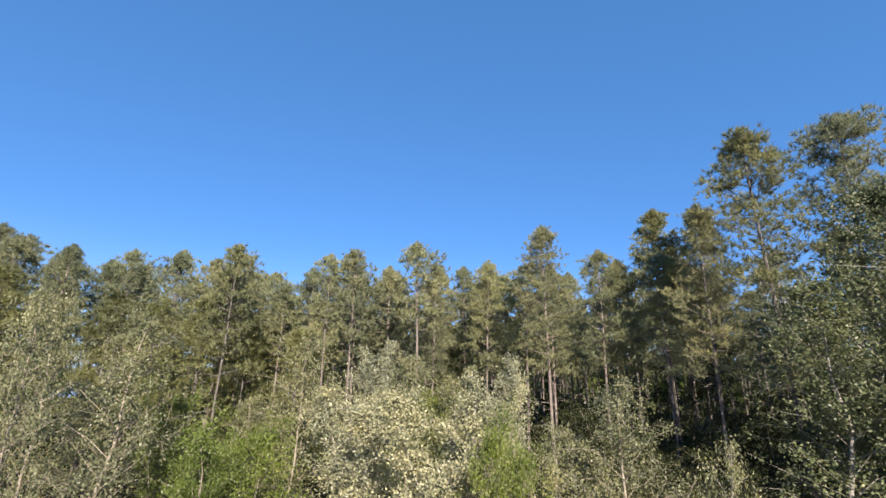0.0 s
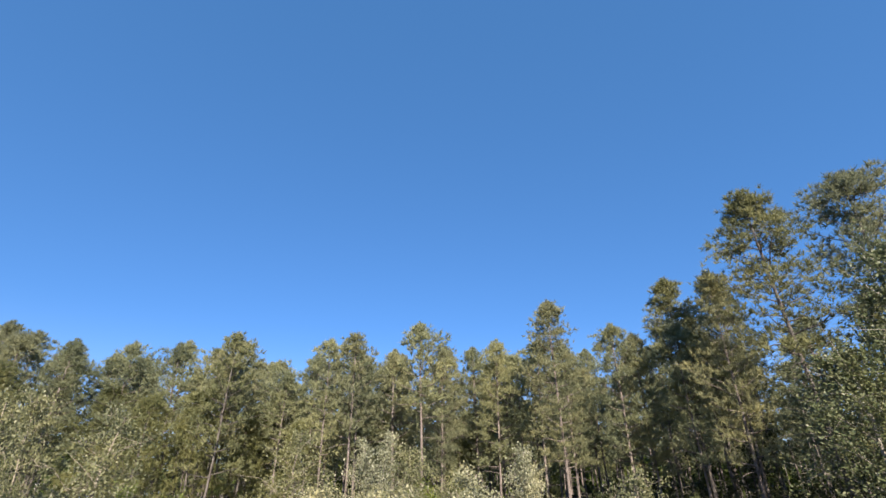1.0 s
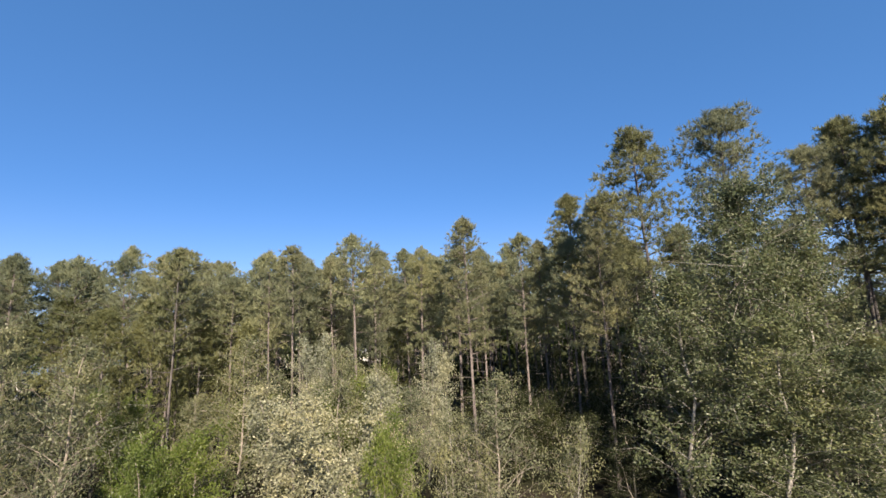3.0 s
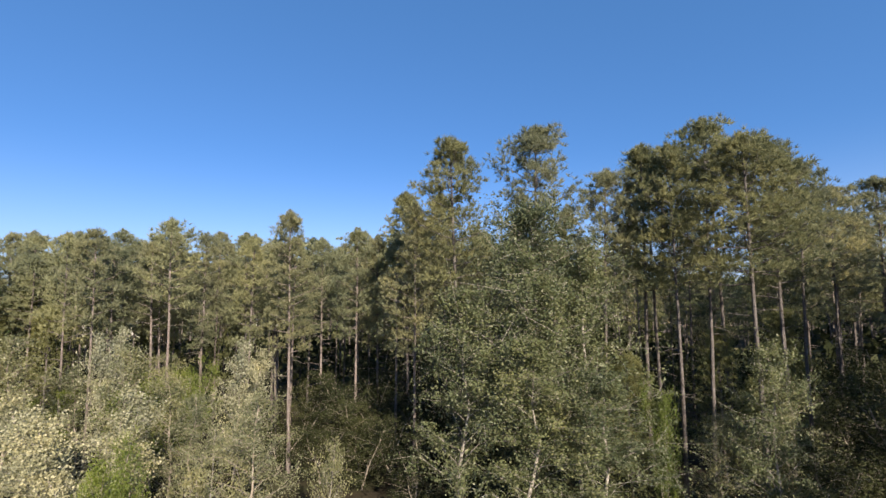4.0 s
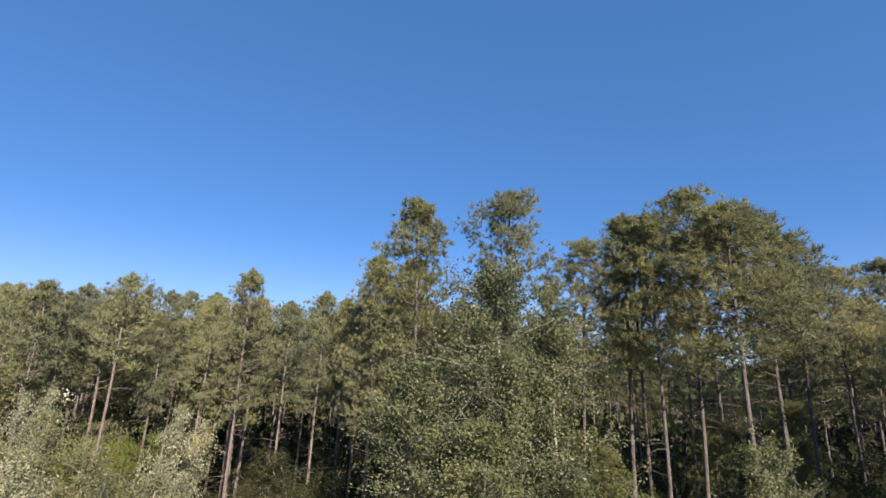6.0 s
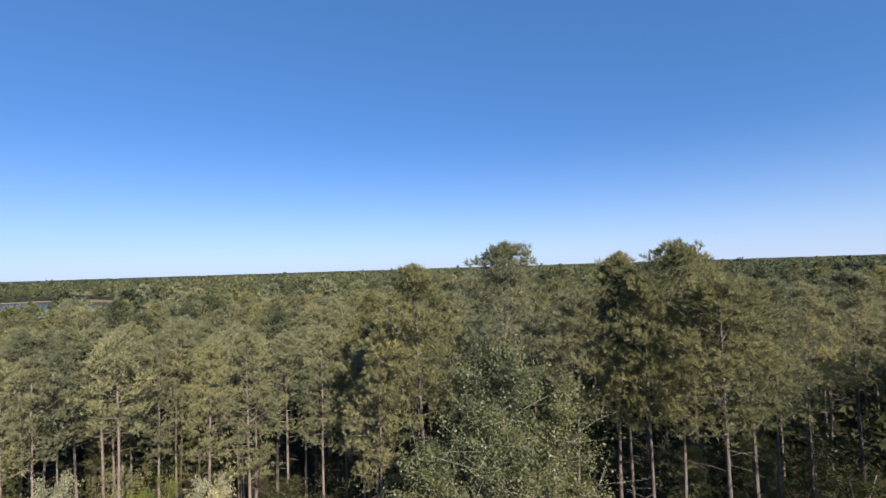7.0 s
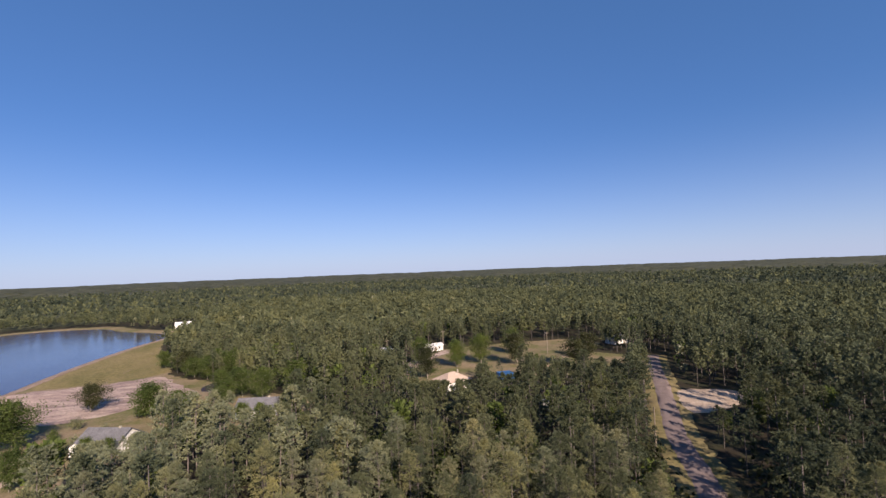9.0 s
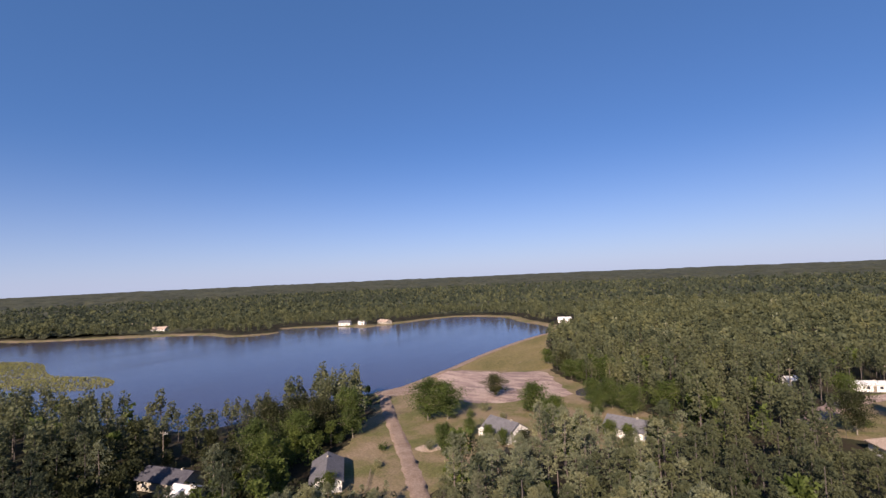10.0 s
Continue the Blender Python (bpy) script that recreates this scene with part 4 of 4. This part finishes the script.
for i, (x, y, h, w) in enumerate([(7.9, 35.3, 6.1, 1.53), (8.1, 41.3, 8.4, 1.07), (14.2, 40.2, 7.7, 1.12), (11.0, 33.4, 4.3, 0.76), (11.3, 30.9, 6.7, 1.3)]):
    plant(PALE, i, stand(x, y, i * 63, h / 5, w))

OLIVE = [template("leafy_sapling", leafy_shape(221 + k, 6.0, 4.2, 36, 8, 34, 0.058, base=0.08, stems=1, radius=0.009, cone=0.85), "bark_grey", "leaves_olive", "slender sapling with olive-yellow leaves", "sapling", "saplings") for k in range(2)]
for i, (x, y, h, w) in enumerate([(-1.6, 30.2, 8.7, 0.87), (-3.4, 33.9, 9.4, 0.95), (-0.0, 32.5, 8.6, 1.3), (4.3, 38.6, 8.5, 1.27), (2.9, 37.1, 5.7, 0.95), (13.1, 35.3, 5.7, 0.99), (5.5, 43.0, 6.2, 1.16), (9.9, 45.4, 6.5, 1.23), (-4.1, 37.1, 6.0, 1.17), (-6.3, 34.1, 7.4, 1.05), (16.3, 30.5, 6.6, 1.05), (34.5, 27.7, 5.1, 0.92), (38.5, 27.9, 6.2, 0.95), (9.6, 37.8, 7.7, 1.22), (11.7, 37.5, 6.7, 1.08), (-5.1, 29.8, 8.3, 1.1), (-10.2, 36.0, 9.9, 1.31)]):
    plant(OLIVE, i, stand(x, y, i * 47, h / 6, w))

BRIGHT = [template("green_bush", leafy_shape(231 + k, 4.0, 5.0, 12, 9, 40, 0.055, base=0.05, stems=4, radius=0.007), "bark_grey", "leaves_bright", "rounded bush with fresh bright green leaves", "bush", "green bushes") for k in range(2)]
for i, (x, y, h, w) in enumerate([(4.9, 32.0, 5.3, 1.16), (4.2, 30.7, 4.8, 0.89), (10.9, 44.4, 6.2, 0.9), (9.3, 40.4, 5.0, 0.78), (33.0, 28.9, 6.4, 0.48), (-0.8, 37.8, 6.1, 0.78), (10.2, 40.2, 6.3, 1.2), (3.7, 43.6, 4.9, 1.09), (12.0, 29.0, 5.6, 0.69)]):
    plant(BRIGHT, i, stand(x, y, i * 71, h / 4, w))

THIN = [template("thin_maple", leafy_shape(241, 4.6, 4.4, 18, 8, 14, 0.08, base=0.25, stems=2, radius=0.009), "bark_pale", "leaves_olive", "small sparse maple with pale twigs and few leaves", "maple tree", "maples")]
for i, (x, y, h, w) in enumerate([(14.6, 31.5, 5.1, 0.75), (15.9, 32.7, 4.9, 0.72), (18.9, 30.0, 4.9, 0.54)]):
    plant(THIN, i, stand(x, y, i * 110, h / 4.6, w))

# Understory oaks with shade painted into their leaf colour; some fill dark gaps.
DARK = [template("understory_oak", leafy_shape(251 + k, 5.5, 5.4, 18, 8, 30, 0.075, base=0.06, stems=2, radius=0.008), "bark_grey", "leaves_dark", "understory oak, leaf colour darkened for the shade of pines", "oak tree", "understory oaks") for k in range(2)]
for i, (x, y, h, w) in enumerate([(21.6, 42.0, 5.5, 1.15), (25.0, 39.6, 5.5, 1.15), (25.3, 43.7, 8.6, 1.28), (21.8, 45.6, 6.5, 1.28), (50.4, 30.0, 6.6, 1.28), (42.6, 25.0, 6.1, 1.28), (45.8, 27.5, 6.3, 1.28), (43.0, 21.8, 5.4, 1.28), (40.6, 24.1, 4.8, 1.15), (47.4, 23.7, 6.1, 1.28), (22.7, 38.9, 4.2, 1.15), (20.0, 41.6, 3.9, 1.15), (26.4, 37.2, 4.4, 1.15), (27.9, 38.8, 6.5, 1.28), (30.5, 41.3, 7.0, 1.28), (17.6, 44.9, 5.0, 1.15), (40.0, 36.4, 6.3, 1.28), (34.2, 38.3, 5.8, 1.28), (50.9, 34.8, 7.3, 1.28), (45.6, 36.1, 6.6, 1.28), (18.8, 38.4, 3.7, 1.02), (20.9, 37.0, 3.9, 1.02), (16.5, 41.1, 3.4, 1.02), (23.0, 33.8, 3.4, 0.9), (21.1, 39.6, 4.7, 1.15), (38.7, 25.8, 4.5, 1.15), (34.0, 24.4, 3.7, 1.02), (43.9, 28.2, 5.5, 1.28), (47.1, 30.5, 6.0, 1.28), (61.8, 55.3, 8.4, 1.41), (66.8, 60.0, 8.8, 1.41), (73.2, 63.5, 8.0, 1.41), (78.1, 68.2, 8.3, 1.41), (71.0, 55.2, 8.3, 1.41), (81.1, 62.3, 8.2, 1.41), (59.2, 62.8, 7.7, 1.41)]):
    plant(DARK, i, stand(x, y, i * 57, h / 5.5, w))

# low growth under the pines
urng = np.random.default_rng(71)
under, ferns = [], []
for k in range(3):
    c = urng.normal(size=(34, 3)) * [0.7, 0.7, 0.45] + [0, 0, 0.9]
    under.append(leaf_quads(urng, c[c[:, 2] > 0.05], 0.36))
    c = urng.normal(size=(150, 3)) * [0.75, 0.75, 0.4] + [0, 0, 0.8]
    ferns.append(leaf_quads(urng, c[c[:, 2] > 0.05], 0.11))
p = grid_points(urng, (-84, 20), (118, 122), 3.2)
d = np.hypot(p[:, 0] - HOME[0], p[:, 1] - HOME[1])
ok = (d > 22) & (d < 110) & wooded(p) & ~((p[:, 0] > 10) & (p[:, 0] < 26) & (p[:, 1] < 42))
ok &= urng.uniform(size=len(p)) < np.where(p[:, 0] > 26, 1.0, 0.7)
near, far = p[ok & (d < 44)], p[ok & (d >= 44)]
# Both layers use the oak leaf colour darkened to imitate shade.
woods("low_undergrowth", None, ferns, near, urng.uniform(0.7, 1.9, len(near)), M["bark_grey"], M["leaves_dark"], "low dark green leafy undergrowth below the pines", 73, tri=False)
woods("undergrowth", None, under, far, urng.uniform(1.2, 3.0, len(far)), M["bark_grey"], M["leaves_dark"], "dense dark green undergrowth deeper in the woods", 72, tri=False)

# thin grass and weeds in the clearing
grng = np.random.default_rng(81)
p = np.column_stack([grng.uniform(5, 22, 2600), grng.uniform(18, 34, 2600)])
v, f = blades(grng, np.column_stack([p, np.zeros(len(p))]), np.tile([[0, 0, 1.0]], (len(p), 1)), 6, 0.32, 0.03, 0.6)
tagged(new("grass", mesh_from("grass", v, tris=f, mats=[M["leaves_olive"]])), "thin dry grass and weeds in the clearing", "grass", "", "stuff")

# ---- trees of the yards ----
YARD_TREES = [template("yard_oak", leafy_shape(301 + k, 12.0, 11.5, 36, 9, 30, 0.36, base=0.14, stems=1, radius=0.014, spread=0.34), "bark_grey", "leaves_dark" if k else "leaves_yard",
                       "full broadleaf tree with dark green leaves" if k else "full broadleaf tree with fresh green leaves", "tree", "yard trees") for k in range(2)]
for i, (x, y, h, w, k) in enumerate([(-71, 127, 13.5, 1.0, 0), (-78, 120, 12.0, 1.05, 1), (-85, 119, 12.5, 1.0, 1), (-77, 110, 11.0, 1.0, 0), (-92, 114, 11.5, 1.0, 1), (-58, 150, 12.0, 1.2, 0), (-52, 153, 11.0, 1.15, 0),
                                     (-48, 184, 8.0, 0.8, 1), (-27, 170, 9.5, 0.95, 0), (-18, 160, 8.5, 0.85, 0), (-8, 176, 7.0, 0.6, 0), (-38.5, 126, 7.5, 0.55, 0), (-43, 258, 11.0, 0.9, 1), (-46, 252, 7.0, 0.7, 0), (-33, 233, 9.0, 0.8, 1), (-28, 225, 7.5, 0.8, 0), (-22, 219, 8.5, 0.8, 0), (-15, 219, 9.5, 0.85, 0), (-9, 216, 9.5, 0.8, 0), (-11, 187, 8.0, 0.75, 0), (-4, 184, 9.0, 0.8, 0), (-36, 240, 8.0, 0.8, 0), (3, 178, 9.5, 0.8, 0), (12, 182, 10.0, 0.9, 0), (22, 178, 10.5, 0.9, 0), (-68, 90, 11.0, 0.9, 0), (-78, 97, 11.5, 0.9, 0), (-72, 84, 11.0, 0.9, 1),
                                     (88, 200, 11.0, 0.9, 0), (100, 190, 12.0, 0.95, 1), (120, 178, 10.0, 0.9, 1), (108, 212, 10.5, 0.9, 0), (76, 196, 10.0, 0.8, 0), (64, 206, 10.5, 0.85, 0), (132, 188, 10.0, 0.9, 1), (60, 182, 11.0, 0.85, 1), (-26, 137.5, 4.6, 0.36, 0), (-30.5, 137, 5.2, 0.4, 0), (-20.5, 140, 4.4, 0.36, 1), (-38, 141, 5.0, 0.4, 0), (5.5, 152.5, 4.8, 0.4, 0), (0.5, 153.5, 5.2, 0.42, 0), (11.5, 155, 5.6, 0.45, 1), (-52, 96, 4.6, 0.4, 0), (127.5, 99.5, 8.5, 0.7, 1), (132, 97.5, 9.0, 0.7, 1), (123.5, 102, 7.5, 0.6, 0)]):
    plant(YARD_TREES, k, stand(x, y, i * 53, h / 12, w))

YARD_BUSH = [template("yard_bush", leafy_shape(321 + k, 2.6, 3.4, 9, 5, 9, 0.30, base=0.05, stems=2, radius=0.012), "bark_grey", ("leaves_yard", "leaves_olive")[k],
                      ("round green garden bush on the grass", "round olive garden bush on the grass")[k], "bush", "garden bushes") for k in range(2)]
yrng = np.random.default_rng(88)
spots = [(-40, 146), (-37, 150), (-18, 150), (-16, 156), (-12, 148), (-35, 160), (-46, 158), (-44, 166), (-30, 172), (-24, 176), (-6, 166), (0, 170), (16, 168), (-4, 152), (-48, 140), (-44, 128), (-56, 122), (-50, 112),
         (-1, 186), (-2, 194), (10, 176), (-42, 139), (70, 220), (92, 212), (112, 196), (126, 174), (-72, 122), (60, 228), (64, 190), (80, 206)]
for i, (x, y) in enumerate(spots):
    z = yrng.uniform(0.5, 1.15)
    plant(YARD_BUSH, i, stand(x, y, i * 67, z, z * yrng.uniform(0.8, 1.2)))


# ---- houses ----
def box(bm, x0, x1, y0, y1, z0, z1):
    v = [bm.verts.new(c) for c in ((x0, y0, z0), (x1, y0, z0), (x1, y1, z0), (x0, y1, z0), (x0, y0, z1), (x1, y0, z1), (x1, y1, z1), (x0, y1, z1))]
    for q in ((3, 2, 1, 0), (4, 5, 6, 7), (0, 1, 5, 4), (1, 2, 6, 5), (2, 3, 7, 6), (3, 0, 4, 7)):
        bm.faces.new([v[i] for i in q])


def done(name, bm, mat):
    me = bpy.data.meshes.new(name)
    bmesh.ops.recalc_face_normals(bm, faces=bm.faces)
    bm.to_mesh(me)
    bm.free()
    me.materials.append(M[mat])
    return me


def gable_roof(bm, x0, x1, y0, y1, eave, ridge, over=0.5, thick=0.16):
    """Two sloping slabs that meet at a ridge along x."""
    ym = (y0 + y1) / 2
    slope = (ridge - eave) / (ym - y0)
    for side in (-1, 1):
        ye = (y0 - over) if side < 0 else (y1 + over)
        ze = eave - slope * over
        pts = [(x0 - over, ye, ze), (x1 + over, ye, ze), (x1 + over, ym, ridge), (x0 - over, ym, ridge)]
        lo_ = [bm.verts.new(c) for c in pts]
        up_ = [bm.verts.new((c[0], c[1], c[2] + thick)) for c in pts]
        bm.faces.new(lo_)
        bm.faces.new(up_)
        for i in range(4):
            j = (i + 1) % 4
            bm.faces.new([lo_[i], lo_[j], up_[j], up_[i]])


def hip_roof(bm, x0, x1, y0, y1, eave, ridge, over=0.5):
    ym, run = (y0 + y1) / 2, (y1 - y0) / 2
    a = [(x0 - over, y0 - over), (x1 + over, y0 - over), (x1 + over, y1 + over), (x0 - over, y1 + over)]
    lo_ = [bm.verts.new((*c, eave - 0.2)) for c in a]
    e = [bm.verts.new((*c, eave)) for c in a]
    r = [bm.verts.new((x0 + run * 0.9, ym, ridge)), bm.verts.new((x1 - run * 0.9, ym, ridge))]
    bm.faces.new(lo_)
    for i in range(4):
        bm.faces.new([lo_[i], lo_[(i + 1) % 4], e[(i + 1) % 4], e[i]])
    bm.faces.new([e[0], e[1], r[1], r[0]])
    bm.faces.new([e[2], e[3], r[0], r[1]])
    bm.faces.new([e[1], e[2], r[1]])
    bm.faces.new([e[3], e[0], r[0]])


def house(x, y, turn, length, width, eave, ridge, wall, roof, label, hip=False, wing=None, name="house", group="houses", windows=3):
    root = new(name)
    root.matrix_basis = pose(x, y, 0, 0, 0, turn)
    hx, hy = length / 2, width / 2
    bm = bmesh.new()
    box(bm, -hx, hx, -hy, hy, -0.2, eave)
    if not hip:
        for sx in (-hx, hx):
            a = [bm.verts.new(c) for c in ((sx, -hy, eave), (sx, hy, eave), (sx, 0, ridge - 0.05))]
            bm.faces.new(a)
            b = [bm.verts.new(c) for c in ((sx - math.copysign(0.15, sx), -hy, eave), (sx - math.copysign(0.15, sx), hy, eave), (sx - math.copysign(0.15, sx), 0, ridge - 0.05))]
            bm.faces.new(b)
    if wing:
        wx, wl, wd = wing
        box(bm, wx - wl / 2, wx + wl / 2, -hy - wd, -hy + 0.1, -0.2, eave - 0.1)
        g = [bm.verts.new(c) for c in ((wx - wl / 2, -hy - wd, eave - 0.1), (wx + wl / 2, -hy - wd, eave - 0.1), (wx, -hy - wd, eave + wl * 0.28))]
        bm.faces.new(g)
    part("wall", done("wall", bm, wall), root)
    bm = bmesh.new()
    (hip_roof if hip else gable_roof)(bm, -hx, hx, -hy, hy, eave + 0.02, ridge)
    rf = part("roof", done("roof", bm, roof), root)
    if wing:
        wx, wl, wd = wing
        bm = bmesh.new()
        gable_roof(bm, -hy - wd, -0.4, -wl / 2, wl / 2, eave - 0.05, eave + wl * 0.29, 0.3)
        bmesh.ops.transform(bm, matrix=Matrix.Translation((wx, 0, 0)) @ Matrix.Rotation(radians(90), 4, "Z"), verts=bm.verts)
        part("porch_roof", done("porch_roof", bm, roof), root)
    bm = bmesh.new()
    box(bm, hx * 0.5, hx * 0.5 + 0.45, -0.22, 0.22, ridge - 0.5, ridge + 0.45)
    part("chimney", done("chimney", bm, "beige"), rf)
    for side in (-1, 1):
        for k in range(windows):
            cx = -hx + length * (k + 0.5) / windows
            wy = side * hy
            bm = bmesh.new()
            box(bm, cx - 0.62, cx + 0.62, wy - 0.06, wy + 0.06, 0.85, 2.05)
            wframe = part("window", done("window", bm, "white"), root)
            bm = bmesh.new()
            box(bm, cx - 0.52, cx + 0.52, wy - 0.08, wy + 0.08, 0.95, 1.95)
            part("pane", done("pane", bm, "pane"), wframe)
    for sx in (-hx, hx):
        bm = bmesh.new()
        box(bm, sx - 0.06, sx + 0.06, -0.6, 0.6, 0.9, 2.0)
        wframe = part("window", done("window", bm, "white"), root)
        bm = bmesh.new()
        box(bm, sx - 0.08, sx + 0.08, -0.5, 0.5, 1.0, 1.9)
        part("pane", done("pane", bm, "pane"), wframe)
    bm = bmesh.new()
    box(bm, 0.9 + hx * 0.1, 1.9 + hx * 0.1, -hy - 0.05, -hy + 0.05, 0.0, 2.05)
    part("door", done("door", bm, "wood"), root)
    return tagged(root, label, "house", group)


house(-57, 101, 131, 13.5, 7.0, 2.6, 4.4, "white", "roof_grey", "white house with a long grey gable roof", windows=4)
house(-28.5, 145.5, -22, 10.6, 8.4, 2.6, 5.1, "white", "roof_grey", "white house with a wide grey gable roof", wing=(-3.4, 3.6, 1.6))
house(4, 160, -14, 11, 7.5, 2.7, 5.0, "white", "roof_grey", "white house with a steep grey roof", wing=(2.5, 4.2, 1.8))
house(-91, 83, 10, 14, 7.0, 2.7, 4.4, "beige", "roof_dark", "low house with a dark roof under trees")
house(-80, 80, 10, 6.0, 5.0, 2.5, 3.6, "white", "roof_white", "white outbuilding with a pale roof", name="outbuilding", windows=1)
house(65, 167, 20, 9.5, 8.0, 2.8, 5.2, "white", "roof_tan", "white house with a light tan hip roof", hip=True)
house(75, 238, 15, 12, 4.6, 2.6, 3.4, "white", "roof_white", "white mobile home at the field", name="mobile_home")
house(53, 237, 30, 4, 3.2, 2.8, 3.8, "white", "roof_white", "small white shed near the driveway", name="shed", windows=1)
house(134, 102, -30, 10, 6.5, 2.7, 4.2, "beige", "roof_grey", "beige house with a grey roof in the woods")
house(166, 215, 10, 9, 6, 2.6, 4.4, "white", "roof_grey", "small white house at the end of the field")
house(86, 133, 30, 7, 4.5, 2.5, 3.4, "white", "roof_white", "white trailer between the trees", name="trailer", windows=2)
house(-85, 438, 10, 11, 7, 3.0, 5.0, "white", "roof_white", "white house on the far shore")
house(-302, 388, 25, 12, 7, 3.0, 4.8, "white", "roof_grey", "large white lake house on the far shore")
house(-556, 318, 30, 18, 11, 3.8, 6.6, "white", "roof_tan", "house with tan roof on the far shore")
house(-486, 302, 25, 16, 9, 3.2, 5.6, "white", "roof_tan", "white house with a tan roof on the far shore")
house(-628, 318, 10, 10, 8, 3.4, 6.0, "white", "roof_white", "small white house among trees on the far shore")
house(-264, 406, -20, 16, 7, 2.6, 4.4, "beige", "roof_tan", "long low house with a tan roof on the far shore")
house(-284, 394, 10, 7, 5, 2.6, 3.8, "white", "roof_white", "low white boathouse on the far shore", name="boathouse", windows=1)


def utility_pole(x, y, h, turn, label, lamp=False):
    root = new("utility_pole")
    root.matrix_basis = pose(x, y, 0, 0, 0, turn)
    v, q = tube(np.array([(0, 0, -0.3), (0, 0, h * 0.5), (0.03, 0, h)]), [0.16, 0.14, 0.11], 10)
    part("pole", mesh_from("pole", v, quads=q, mats=[M["wood"]], smooth=True), root)
    bm = bmesh.new()
    box(bm, -0.9, 0.9, -0.06, 0.06, h - 0.75, h - 0.6)
    part("crossarm", done("crossarm", bm, "wood"), root)
    for sx in (-0.75, 0.0, 0.75):
        v, q = tube(np.array([(sx, 0, h - 0.62), (sx, 0, h - 0.45)]), [0.05, 0.035], 8)
        part("insulator", mesh_from("insulator", v, quads=q, mats=[M["white"]]), root)
    if lamp:
        v, q = tube(np.array([(0, 0, h - 1.2), (0.9, 0, h - 0.9), (1.5, 0, h - 0.9)]), [0.05, 0.04, 0.12], 8)
        part("lamp_arm", mesh_from("lamp_arm", v, quads=q, mats=[M["metal"]]), root)
    return tagged(root, label, "utility pole", "utility poles")


utility_pole(-103, 88, 10.5, 20, "weathered utility pole with a yard lamp", True)
utility_pole(92, 100.5, 8.5, 50, "weathered wooden utility pole beside the road")
utility_pole(51, 221, 10, 10, "wooden utility pole near the driveway")
utility_pole(122, 205, 10, 10, "wooden utility pole at the field")
utility_pole(82, 239, 9.5, 10, "wooden utility pole at the mobile home")

# small things of the yards
fence = new("fence")
for k in range(9):
    y = 109 - k * 2.1
    x = -50 + (k * 2.1) * 0.62
    v, q = tube(np.array([(x, y, -0.1), (x, y, 1.4)]), [0.07, 0.06], 6)
    part("post", mesh_from("post", v, quads=q, mats=[M["wood"]]), fence)
for zz in (0.5, 1.1):
    v, q = tube(np.array([(-50, 109, zz), (-50 + 16.8 * 0.62, 92.2, zz)]), [0.05, 0.05], 5)
    part("rail", mesh_from("rail", v, quads=q, mats=[M["wood"]]), fence)
tagged(fence, "weathered wooden fence beside the grey-roofed house", "fence")

bm = bmesh.new()
box(bm, 83, 89, 168, 172.5, 0.0, 2.4)
bmesh.ops.bevel(bm, geom=bm.edges[:], offset=0.35, segments=2, affect="EDGES")
tagged(new("tarp_shelter", done("tarp_shelter", bm, "blue")), "blue tarp shelter between the trees", "shelter")

# the marsh island in the lake
island = [(-440, 140), (-400, 158), (-366, 158), (-312, 142), (-266, 150), (-238, 137), (-262, 118), (-318, 112), (-390, 116), (-450, 122)]
ip = np.array(island, float)
irng = np.random.default_rng(91)
lo, hi = ip.min(0), ip.max(0)
p = irng.uniform(lo, hi, (9000, 2))
p = p[inside(smooth_line(ip, 6, True), p) > 0.5]
v, f = blades(irng, np.column_stack([p, np.full(len(p), -0.4)]), np.tile([[0, 0, 1.0]], (len(p), 1)), 5, 0.9, 0.30, 0.9)
tagged(new("marsh_island", mesh_from("marsh_island", v, tris=f, mats=[M["reed"]])), "low yellow-green reed island in the lake", "reeds", "", "stuff")
